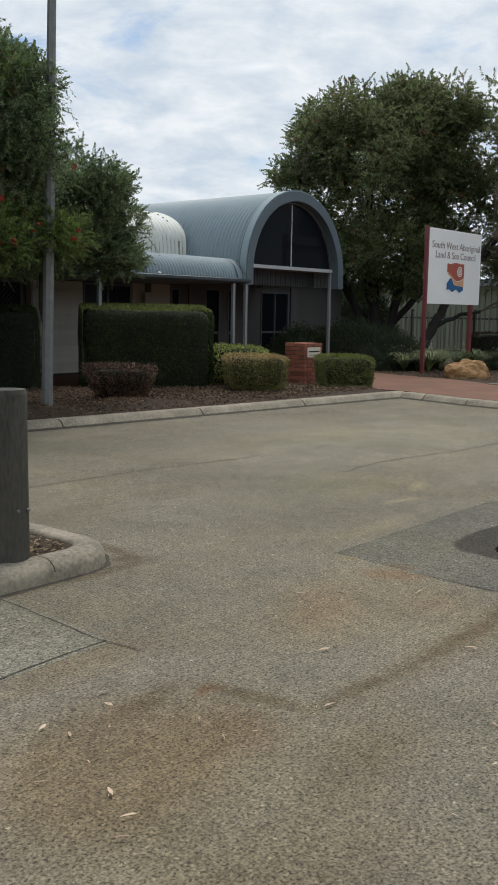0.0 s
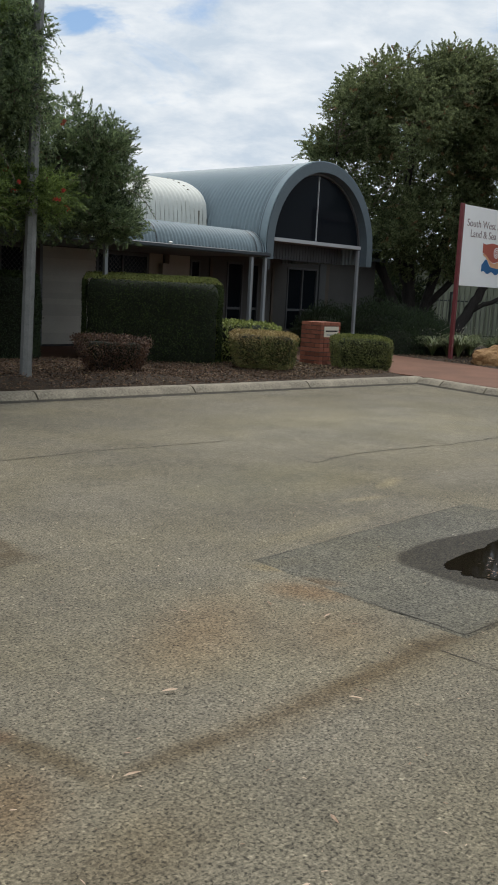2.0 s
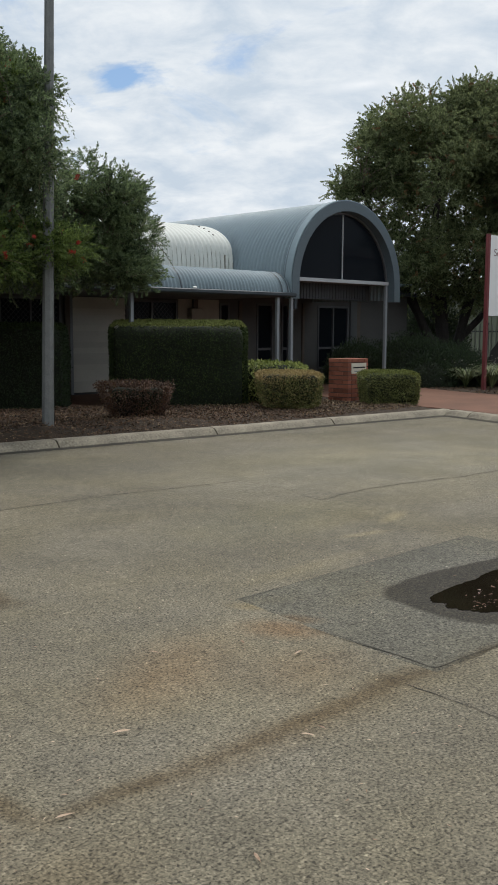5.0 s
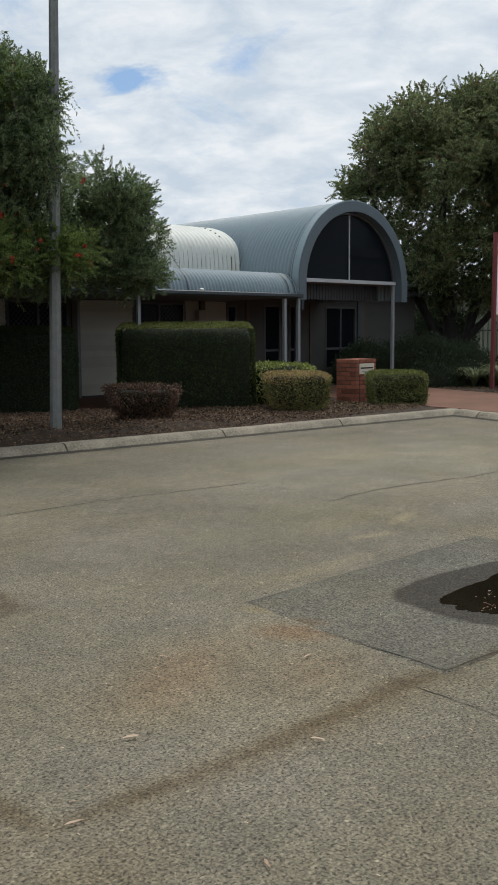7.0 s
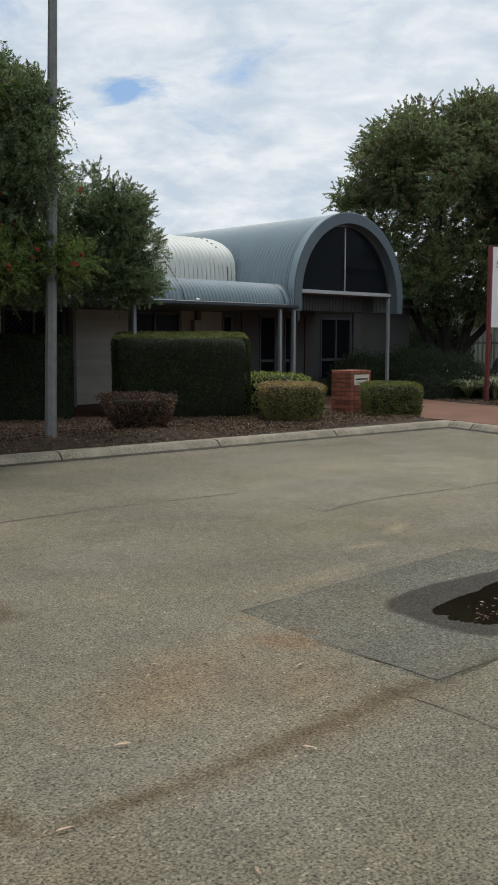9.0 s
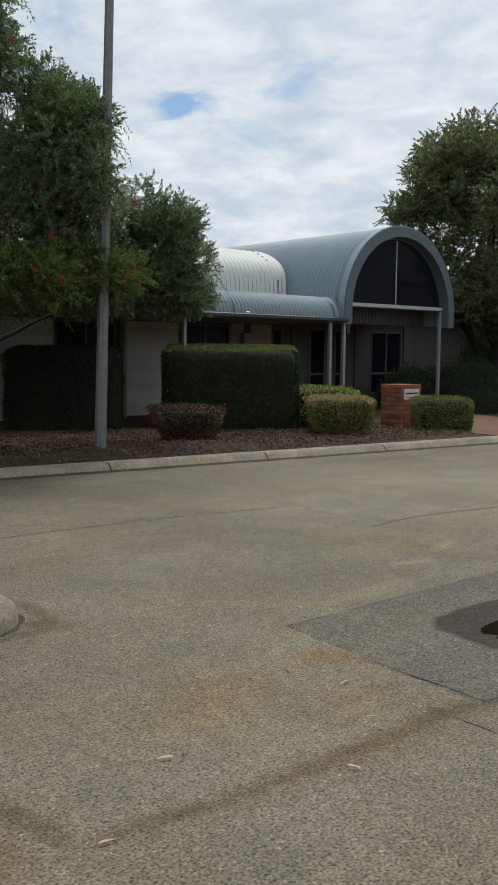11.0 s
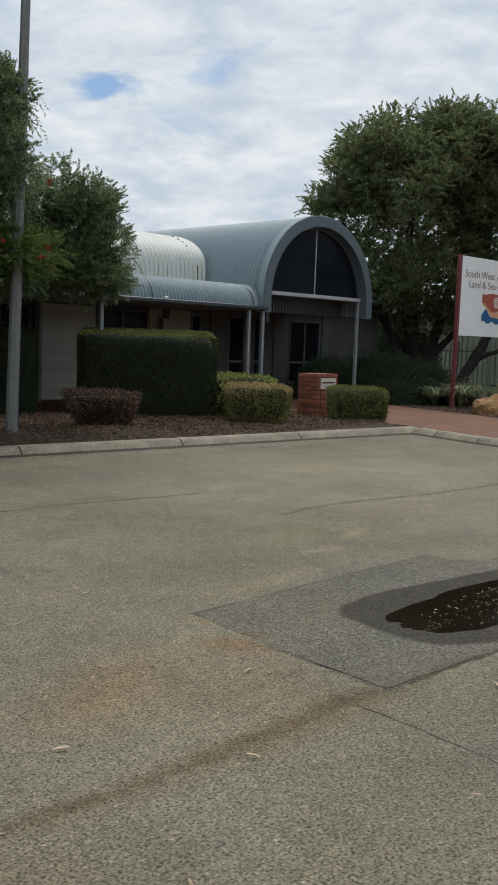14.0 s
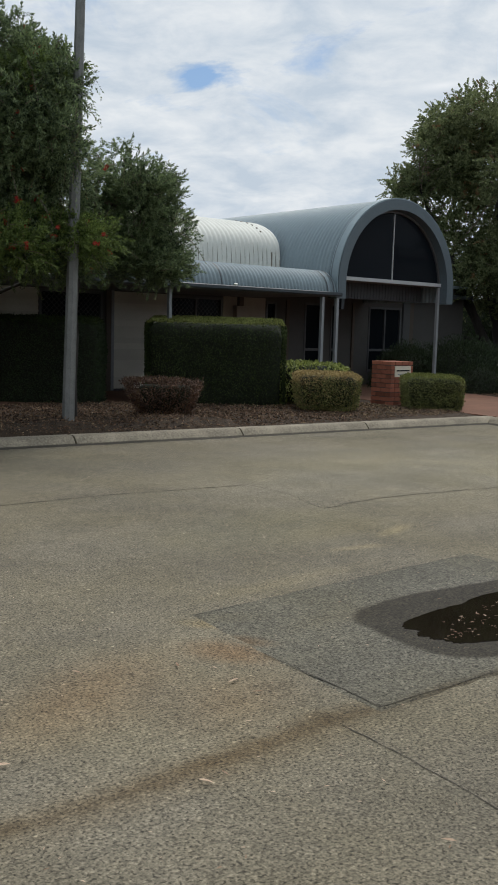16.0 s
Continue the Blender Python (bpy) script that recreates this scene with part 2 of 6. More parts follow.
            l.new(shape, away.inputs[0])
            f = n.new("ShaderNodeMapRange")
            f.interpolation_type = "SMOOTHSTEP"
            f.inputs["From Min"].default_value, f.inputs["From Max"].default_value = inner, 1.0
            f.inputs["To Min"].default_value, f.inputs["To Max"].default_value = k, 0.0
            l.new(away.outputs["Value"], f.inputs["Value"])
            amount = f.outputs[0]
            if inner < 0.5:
                # dry dirt and the painted shade lie unevenly
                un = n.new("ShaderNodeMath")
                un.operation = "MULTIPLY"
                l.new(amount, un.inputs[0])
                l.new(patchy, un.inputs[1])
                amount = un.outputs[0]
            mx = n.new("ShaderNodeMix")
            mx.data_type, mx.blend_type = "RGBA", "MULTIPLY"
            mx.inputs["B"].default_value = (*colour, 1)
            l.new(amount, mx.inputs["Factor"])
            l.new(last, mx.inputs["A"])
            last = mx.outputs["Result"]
    # dark pits between the stones
    pits = noise_node(80, 1, 0.4)
    last = times(last, spread(pits.outputs["Fac"], 0.34, 0.42, 0.42, 1.05))
    l.new(last, b.inputs["Base Color"])
    bp = n.new("ShaderNodeBump")
    bp.inputs["Strength"].default_value, bp.inputs["Distance"].default_value = 0.45, 0.006
    l.new(grain.outputs["Fac"], bp.inputs["Height"])
    l.new(bp.outputs[0], b.inputs["Normal"])
    return m


BROWN, RUST, PALE, GREY = (0.80, 0.66, 0.48), (0.92, 0.70, 0.50), (1.40, 1.34, 1.15), (0.60, 0.60, 0.58)
DIRT = (0.55, 0.45, 0.32)
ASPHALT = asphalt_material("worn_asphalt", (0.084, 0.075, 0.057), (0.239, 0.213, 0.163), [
    (-10.75, -12.335, 1.55, 0.085, -1.2, 0.85, DIRT, 0.1), (-11.80, -12.31, 0.45, 0.085, -1.5, 0.7, DIRT, 0.1), (-10.9, -12.36, 1.6, 0.20, -1.2, 0.7, BROWN, 0.0), (-12.12, -12.03, 0.40, 0.09, 100, 1.0, DIRT, 0.2),
    (-12.45, -11.74, 0.42, 0.10, 10, 0.8, DIRT, 0.1), (-12.85, -12.05, 0.85, 0.60, 20, 1.0, (0.79, 0.64, 0.46), 0.38), (-13.2, -12.9, 1.0, 0.5, 0, 0.6, BROWN, 0.1),
    (-10.95, -11.55, 0.85, 0.42, 25, 0.85, (1.04, 0.80, 0.62), 0.0), (-10.16, -11.50, 0.36, 0.22, -60, 1.0, (0.82, 0.56, 0.38), 0.1), (-10.5, -11.95, 0.55, 0.40, 10, 0.6, RUST, 0.0), (-10.3, -12.28, 0.35, 0.10, 0, 0.8, DIRT, 0.1), (-9.98, -11.12, 0.25, 0.10, -50, 0.8, (1.2, 1.05, 0.72), 0.1),
    (-9.0, -10.72, 1.2, 0.14, 2, 0.45, PALE, 0.1), (-7.45, -10.1, 0.42, 0.11, 20, 1.0, (1.75, 1.68, 1.45), 0.1), (-8.1, -10.35, 0.35, 0.08, -10, 0.8, (1.6, 1.5, 1.25), 0.1), (-7.9, -9.85, 0.9, 0.35, 10, 0.7, PALE, 0.1),
    # first entry: the trees' shade on the road, put into the colour
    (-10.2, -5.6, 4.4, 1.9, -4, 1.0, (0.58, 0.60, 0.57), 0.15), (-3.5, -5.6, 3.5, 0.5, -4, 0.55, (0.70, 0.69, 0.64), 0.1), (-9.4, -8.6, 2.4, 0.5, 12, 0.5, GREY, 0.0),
    # among these, at (-4.6, -7.9): one broad paler area
    (-11.4, -10.18, 0.75, 0.10, 0, 0.8, DIRT, 0.2), (-10.90, -9.85, 0.10, 0.45, 0, 0.8, DIRT, 0.2), (-11.0, -10.05, 0.16, 0.16, 0, 0.9, DIRT, 0.2), (-12.4, -11.2, 0.7, 0.3, 0, 0.5, RUST, 0.1), (-12.36, -12.22, 0.34, 0.26, 60, 0.65, (0.88, 0.64, 0.46), 0.1), (-12.20, -11.86, 0.12, 0.07, 0, 0.9, (0.95, 0.62, 0.44), 0.1), (-12.3, -12.65, 0.6, 0.3, 10, 0.6, BROWN, 0.0), (-4.6, -7.9, 4.6, 2.5, -3, 0.9, (1.38, 1.41, 1.40), 0.2), (-8.2, -9.5, 1.6, 0.9, 5, 0.5, (1.16, 1.22, 1.06), 0.1)])
PATCH_MAT = asphalt_material("newer_asphalt", (0.057, 0.054, 0.043), (0.170, 0.159, 0.130), [
    (-9.98, -11.44, 0.20, 0.10, -60, 0.9, (0.85, 0.58, 0.38), 0.1), (-9.85, -11.10, 0.35, 0.12, -15, 0.35, (1.25, 1.15, 0.92), 0.1), (-9.3, -11.42, 0.55, 0.18, 0, 0.35, (1.2, 1.1, 0.9), 0.1), 
    (-9.6, -12.40, 0.8, 0.09, -2, 1.0, DIRT, 0.1), (-8.13, -11.945, 1.31, 0.54, -7, 1.0, (0.34, 0.315, 0.285), 0.89)])
SEALED = asphalt_material("asphalt_apron", (0.098, 0.092, 0.074), (0.262, 0.244, 0.196), [])
WATER = material("puddle_water", (0.012, 0.009, 0.006), 0.05, vary=0.4, scale=3, fine=20, bump=0.03, depth=0.002, spec=0.08)
CRACK = material("crack_filler", (0.052, 0.045, 0.034), 0.95, vary=0.4, scale=20)
CONCRETE = material("kerb_concrete", (0.255, 0.222, 0.166), 0.92, vary=0.6, scale=3.2, fine=38, bump=0.4, depth=0.006)
PAVING = material("red_paving", (0.165, 0.078, 0.047), 0.88, vary=0.38, scale=1.6, fine=45, bump=0.3)
MULCH = material("bark_mulch", (0.046, 0.029, 0.016), 0.95, vary=0.55, scale=9, fine=75, bump=0.9, depth=0.02)
CHIP = material("mulch_chip", (0.054, 0.030, 0.017), 0.9, vary=0.7, scale=3, fine=30, bump=0, per="island", tint=(0.235, 0.145, 0.088))
CHIP_TAN = material("tan_leaf_litter", (0.13, 0.085, 0.045), 0.9, vary=0.6, scale=3, fine=30, bump=0, per="island", tint=(0.36, 0.26, 0.15))
BRICK = material("red_brick", (0.265, 0.092, 0.054), 0.85, vary=0.35, scale=8, fine=90, bump=0.4, per="object")
MORTAR = material("mortar", (0.09, 0.065, 0.055), 0.95, vary=0.3, scale=12)
STEEL_BLUE = material("blue_grey_roof_paint", (0.225, 0.290, 0.318), 0.55, vary=0.10, scale=1.3, fine=14, bump=0.04)
CANOPY_BLUE = material("weathered_canopy_paint", (0.180, 0.236, 0.262), 0.6, vary=0.18, scale=2.2, fine=20, bump=0.05)
TRIM_BLUE = material("blue_grey_trim", (0.098, 0.132, 0.152), 0.5, vary=0.12, scale=2.0, fine=25, bump=0.05)
GUTTER = material("gutter_paint", (0.034, 0.045, 0.054), 0.5, vary=0.15, scale=4, bump=0.05)
ROOF_WHITE = material("weathered_white_roof", (0.66, 0.67, 0.62), 0.6, vary=0.10, scale=1.6, fine=18, bump=0.05)
STREAK = material("rust_dirt_streak", (0.21, 0.185, 0.145), 0.9, vary=0.3, scale=8, bump=0)
POST_GREY = material("pale_grey_post", (0.25, 0.27, 0.285), 0.55, vary=0.12, scale=4, bump=0.05)
BOARD = material("cream_weatherboard", (0.64, 0.62, 0.55), 0.75, vary=0.10, scale=3, fine=40, bump=0.1, per="object")
# beige walls, coloured dark grey to carry the deep verandah shade
RENDERED = material("shade_dark_wall", (0.088, 0.086, 0.083), 0.9, vary=0.15, scale=2.5, fine=60, bump=0.2)
BEIGE = material("beige_paint", (0.36, 0.325, 0.275), 0.85, vary=0.12, scale=3, fine=40, bump=0.1)
UNSEEN_WALL = material("unseen_wall", (0.16, 0.155, 0.14), 0.9, vary=0.2, scale=0.6, fine=30, bump=0.2)
LINTEL = material("charcoal_sheeting", (0.045, 0.05, 0.056), 0.6, vary=0.2, scale=5)
SOFFIT = material("dark_soffit_lining", (0.16, 0.165, 0.17), 0.7, vary=0.2, scale=5)
DARK_TRIM = material("brown_trim", (0.10, 0.080, 0.065), 0.7, vary=0.2, scale=5)
PALE_FRAME = material("pale_window_bar", (0.42, 0.44, 0.455), 0.5, vary=0.08, scale=6, bump=0.03)
FRAME_GREY = material("window_frame_grey", (0.085, 0.088, 0.092), 0.5, vary=0.12, scale=6, bump=0.05)
GALV = material("galvanised_steel", (0.160, 0.165, 0.160), 0.55, metal=0.15, vary=0.32, scale=9, fine=60, bump=0.1)
LOG = material("weathered_log", (0.070, 0.065, 0.054), 0.95, vary=0.5, scale=7, fine=70, bump=0.6, depth=0.008, stretch=(1, 1, 0.22))
SIGN_WHITE = material("sign_panel_white", (0.93, 0.94, 0.92), 0.5, vary=0.04, scale=2, bump=0.02)
SIGN_RED = material("sign_post_red", (0.175, 0.036, 0.038), 0.6, vary=0.25, scale=6, bump=0.1)
INK = material("sign_lettering", (0.27, 0.20, 0.195), 0.6, vary=0.1, bump=0)
INK_RED = material("sign_brick_red", (0.42, 0.10, 0.065), 0.6, vary=0.1, bump=0)
INK_BLUE = material("sign_blue", (0.02, 0.12, 0.29), 0.6, vary=0.1, bump=0)
INK_PEACH = material("sign_peach", (0.72, 0.40, 0.22), 0.6, vary=0.1, bump=0)
ROCK = material("orange_sandstone", (0.33, 0.15, 0.05), 0.9, vary=0.5, scale=5, fine=30, bump=0.7, depth=0.03, tint=(0.44, 0.27, 0.12))
BARK = material("dark_bark", (0.030, 0.026, 0.023), 0.95, vary=0.5, scale=12, fine=50, bump=0.8, depth=0.02, stretch=(1, 1, 0.2))
TWIG = material("pale_twig", (0.17, 0.13, 0.10), 0.9, vary=0.4, scale=9, bump=0.1)
LEAF_BOTTLE = material("bottlebrush_leaf", (0.100, 0.152, 0.086), 0.55, vary=0.55, scale=1.6, fine=7, bump=0, per="island", tint=(0.265, 0.345, 0.165), thin=0.5, spec=0.4)
# new growth, and crown tops whose sunlight is put into this colour
LEAF_YOUNG_LIT = material("young_and_lit_leaf", (0.080, 0.130, 0.042), 0.6, vary=0.5, scale=2.2, fine=8, bump=0, per="island", tint=(0.225, 0.305, 0.085), thin=0.4, spec=0.3)
LEAF_TREE = material("paperbark_leaf", (0.134, 0.173, 0.085), 0.7, vary=0.55, scale=0.9, fine=5, bump=0, per="island", tint=(0.250, 0.288, 0.134), thin=0.55, spec=0.2)
LEAF_DRY = material("dry_leaf", (0.20, 0.12, 0.05), 0.8, vary=0.4, scale=3, bump=0, per="island")
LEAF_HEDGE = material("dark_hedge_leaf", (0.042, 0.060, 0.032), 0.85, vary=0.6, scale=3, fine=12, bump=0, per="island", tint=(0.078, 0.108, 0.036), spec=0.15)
# brighter copy of the hedge leaf: sunlight on clipped tops put into its colour
LEAF_HEDGE_SUNLIT = material("sunlit_hedge_leaf", (0.150, 0.175, 0.042), 0.8, vary=0.45, scale=4, fine=12, bump=0, per="island", tint=(0.27, 0.29, 0.09), spec=0.2)
LEAF_BOX = material("clipped_bush_leaf", (0.090, 0.104, 0.032), 0.6, vary=0.6, scale=4, fine=12, bump=0, per="island", tint=(0.31, 0.33, 0.105), thin=0.2)
LEAF_BROWNED = material("sunburnt_bush_leaf", (0.42, 0.29, 0.095), 0.7, vary=0.5, scale=4, fine=12, bump=0, per="island", tint=(0.56, 0.43, 0.19))
LEAF_RUSSET = material("russet_hedge_leaf", (0.060, 0.042, 0.028), 0.8, vary=0.5, scale=4, fine=12, bump=0, per="island", tint=(0.11, 0.075, 0.05))
LEAF_GOLD = material("golden_brown_leaf", (0.15, 0.10, 0.035), 0.7, vary=0.5, scale=4, fine=12, bump=0, per="island", tint=(0.30, 0.22, 0.09))
LEAF_PURPLE = material("purple_brown_leaf", (0.055, 0.027, 0.015), 0.6, vary=0.5, scale=4, fine=12, bump=0, per="island", tint=(0.160, 0.080, 0.044))
LEAF_LIME = material("lime_leaf", (0.20, 0.26, 0.045), 0.55, vary=0.4, scale=4, fine=12, bump=0, per="island", tint=(0.46, 0.50, 0.15))
LEAF_SHRUB = material("deep_green_shrub_leaf", (0.036, 0.056, 0.028), 0.8, vary=0.5, scale=2, fine=9, bump=0, per="island", tint=(0.046, 0.076, 0.027))
LEAF_STRAP = material("strappy_leaf", (0.06, 0.10, 0.025), 0.5, vary=0.4, scale=4, bump=0, per="island", tint=(0.30, 0.34, 0.15))
PETAL = material("bottlebrush_flower", (0.42, 0.03, 0.02), 0.7, vary=0.35, scale=6, bump=0, per="island")
LITTER = material("fallen_leaf", (0.34, 0.20, 0.12), 0.85, vary=0.35, scale=6, bump=0, per="island", tint=(0.66, 0.50, 0.36))
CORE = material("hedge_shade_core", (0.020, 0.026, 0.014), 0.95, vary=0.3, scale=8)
CREAM_METAL = material("letterbox_cream", (0.62, 0.58, 0.47), 0.5, vary=0.08, scale=8, bump=0.03)
BLACK = material("slot_black", (0.01, 0.01, 0.01), 0.8, vary=0.1, bump=0)
FENCE_DARK = material("dark_fence_paint", (0.04, 0.045, 0.045), 0.6, vary=0.2)
FENCE_PALE = material("pale_fence_paint", (0.20, 0.21, 0.18), 0.6, vary=0.2)
SHED_GREEN = material("pale_green_cladding", (0.19, 0.21, 0.155), 0.7, vary=0.12, scale=1.0)
SHED_ROOF = material("neighbour_roof", (0.22, 0.25, 0.29), 0.6, vary=0.15, scale=1.0)


def glass_material(name, color):
    m = bpy.data.materials.new(name)
    m.use_nodes = True
    b = m.node_tree.nodes["Principled BSDF"]
    b.inputs["Base Color"].default_value = (*color, 1)
    b.inputs["Roughness"].default_value = 0.06
    b.inputs["Specular IOR Level"].default_value = 0.03
    return m


GLASS = glass_material("dark_tinted_glass", (0.009, 0.0115, 0.015))

# ---- builders ----
def thing(name, label, category, at=(0, 0, 0), group="", kind=""):
    ob = new(name)
    ob.location = at
    return tagged(ob, label, category, group, kind)


def link_mesh(name, me, mat, parent=None, label=""):
    ob = new(name, me)
    if mat:
        me.materials.append(mat)
    if parent is not None:
        ob.parent = parent
        if parent.type == "EMPTY":
            ob.matrix_parent_inverse = Matrix.Translation(-parent.location)
    return tagged(ob, label)


def part(name, bm, mat, parent=None, label="", smooth=False):
    me = bpy.data.meshes.new(name)
    if smooth:
        for f in bm.faces:
            f.smooth = True
    bm.to_mesh(me)
    bm.free()
    return link_mesh(name, me, mat, parent, label)


def quick_mesh(name, verts, faces, smooth=False):
    """A mesh from arrays: faces all with the same number of corners."""
    verts, faces = np.asarray(verts, np.float32), np.asarray(faces, np.int32)
    me = bpy.data.meshes.new(name)
    count, corners = faces.shape
    me.vertices.add(len(verts))
    me.vertices.foreach_set("co", verts.ravel())
    me.loops.add(count * corners)
    me.loops.foreach_set("vertex_index", faces.ravel())
    me.polygons.add(count)
    me.polygons.foreach_set("loop_start", np.arange(count, dtype=np.int32) * corners)
    me.polygons.foreach_set("use_smooth", np.full(count, smooth))
    me.update(calc_edges=True)
    return me


def add_box(bm, x0, x1, y0, y1, z0, z1, bevel=0.0):
    r = bmesh.ops.create_cube(bm, size=1.0, matrix=Matrix.Translation(((x0 + x1) / 2, (y0 + y1) / 2, (z0 + z1) / 2)) @
                              Matrix.Diagonal((x1 - x0, y1 - y0, z1 - z0, 1)))
    if bevel:
        edges = list({e for v in r["verts"] for e in v.link_edges})
        bmesh.ops.bevel(bm, geom=edges, offset=bevel, segments=2, affect="EDGES", profile=0.6)
    return bm


def box(x0, x1, y0, y1, z0, z1, bevel=0.0):
    return add_box(bmesh.new(), x0, x1, y0, y1, z0, z1, bevel)


def prism(points, z0, z1, bevel=0.0):
    """An upright solid over a plan outline."""
    bm = bmesh.new()
    low = [bm.verts.new((x, y, z0)) for x, y in points]
    high = [bm.verts.new((x, y, z1)) for x, y in points]
    n = len(points)
    bm.faces.new(list(reversed(low)))
    top = bm.faces.new(high)
    for i in range(n):
        bm.faces.new((low[i], low[(i + 1) % n], high[(i + 1) % n], high[i]))
    bmesh.ops.recalc_face_normals(bm, faces=bm.faces)
    if bevel:
        bmesh.ops.bevel(bm, geom=list(top.edges), offset=bevel, segments=3, affect="EDGES", profile=0.5)
    return bm


def tube(points, radii, sides=8):
    """A tapered limb along a line of points, as vertices and quads."""
    verts, faces = [], []
    pts = [Vector(p) for p in points]
    for i, p in enumerate(pts):
        d = (pts[min(i + 1, len(pts) - 1)] - pts[max(i - 1, 0)]).normalized()
        a = d.orthogonal().normalized()
        b = d.cross(a)
        for k in range(sides):
            w = 2 * math.pi * k / sides
            verts.append(p + (a * math.cos(w) + b * math.sin(w)) * radii[i])
    for i in range(len(pts) - 1):
        for k in range(sides):
            k2 = (k + 1) % sides
            faces.append((i * sides + k, i * sides + k2, (i + 1) * sides + k2, (i + 1) * sides + k))
    return [tuple(v) for v in verts], faces


def limbs_mesh(name, limbs, sides=8):
    verts, faces = [], []
    for points, radii in limbs:
        v, f = tube(points, radii, sides)
        faces += [tuple(i + len(verts) for i in q) for q in f]
        verts += v
    return quick_mesh(name, verts, faces, smooth=True)


def unit(a):
    return a / (np.linalg.norm(a, axis=-1, keepdims=True) + 1e-9)


def leaves_mesh(name, base, way, length, width, rng, flat=False):
    """One bent lozenge a leaf, from arrays of base points and directions."""
    n = len(base)
    way = unit(way)
    side = unit(np.cross(way, rng.normal(size=(n, 3)) * (0.25 if flat else 1.0) + ((0, 0, 1) if flat else (0, 0, 0))))
    up = np.cross(side, way)
    ln = (length * rng.uniform(0.65, 1.25, n))[:, None]
    wd = (width * rng.uniform(0.7, 1.3, n))[:, None]
    mid = base + way * ln * 0.5 + up * ln * 0.08
    verts = np.stack([base, mid + side * wd / 2, base + way * ln, mid - side * wd / 2], 1).reshape(-1, 3)
    return quick_mesh(name, verts, np.arange(4 * n).reshape(n, 4))


def bent(a, b, sag, rng, steps=6, jitter=0.06):
    """A wandering line from a to b."""
    a, b = np.array(a, float), np.array(b, float)
    t = np.linspace(0, 1, steps)[:, None]
    line = a + (b - a) * t
    line[:, 2] += sag * np.sin(np.pi * t[:, 0])
    line[1:-1] += rng.normal(size=(steps - 2, 3)) * jitter
    return line


def cross_section(bm, profile, x0, x1, axis="x"):
    """Sweeps an open profile of (across, z) along an axis: a sheet."""
    rows = []
    for s in (x0, x1):
        rows.append([bm.verts.new((s, a, z) if axis == "x" else (a, s, z)) for a, z in profile])
    for i in range(len(profile) - 1):
        bm.faces.new((rows[0][i], rows[0][i + 1], rows[1][i + 1], rows[1][i]))


def corrugated(name, profile, s0, s1, pitch, wave, axis, samples=6):
    """A corrugated sheet: an open profile of (across, z) swept along an axis, each point moved along the profile's normal by the wave."""
    prof = np.array(profile, float)
    tang = np.gradient(prof, axis=0)
    norm = np.stack([-tang[:, 1], tang[:, 0]], 1)
    norm = unit(norm)
    n = int((s1 - s0) / pitch * samples)
    s = np.linspace(s0, s1, n + 1)
    w = wave * np.cos(2 * math.pi * s / pitch)
    verts = []
    for si, wi in zip(s, w):
        p = prof + norm * wi
        cols = [np.full(len(p), si), p[:, 0], p[:, 1]] if axis == "x" else [p[:, 0], np.full(len(p), si), p[:, 1]]
        verts.append(np.stack(cols, 1))
    m = len(prof)
    verts = np.concatenate(verts)
    i, j = np.meshgrid(np.arange(n), np.arange(m - 1), indexing="ij")
    a = (i * m + j).ravel()
    return quick_mesh(name, verts, np.stack([a, a + 1, a + m + 1, a + m], 1), smooth=True)


def wall_with_openings(x0, x1, y0, y1, z0, z1, holes):
    """A wall along x with rectangular openings (xa, xb, za, zb) through it."""
    bm = bmesh.new()
    cuts = sorted({x0, x1, *[h[0] for h in holes], *[h[1] for h in holes]})
    for a, b in zip(cuts, cuts[1:]):
        inside = [h for h in holes if h[0] <= a + 1e-6 and h[1] >= b - 1e-6]
        if inside:
            _, _, za, zb = inside[0]
            if za > z0:
                add_box(bm, a, b, y0, y1, z0, za)
            if zb < z1:
                add_box(bm, a, b, y0, y1, zb, z1)
        else:
            add_box(bm, a, b, y0, y1, z0, z1)
    bmesh.ops.remove_doubles(bm, verts=bm.verts, dist=0.0005)
    return bm

# ---- ground, road joints, patch and puddle ----
def ground_sheet():
    # finer towards the middle, one sheet out to the horizon
    ring = [-900, -300, -100, -45, -25, -15, -8, 0, 8, 20, 45, 100, 300, 900]
    verts = [(x, y, 0.0) for x in ring for y in ring]
    n = len(ring)
    faces = [(i * n + j, (i + 1) * n + j, (i + 1) * n + j + 1, i * n + j + 1) for i in range(n - 1) for j in range(n - 1)]
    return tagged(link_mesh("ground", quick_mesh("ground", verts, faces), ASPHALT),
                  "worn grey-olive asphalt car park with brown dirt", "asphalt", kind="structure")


ground = ground_sheet()


def ragged(points, step, amount, seed):
    """A closed outline with an uneven edge."""
    rng = np.random.default_rng(seed)
    out = []
    for (xa, ya), (xb, yb) in zip(points, points[1:] + points[:1]):
        n = max(1, int(math.hypot(xb - xa, yb - ya) / step))
        for k in range(n):
            t = k / n
            out.append((xa + (xb - xa) * t + rng.normal() * amount, ya + (yb - ya) * t + rng.normal() * amount))
    return out


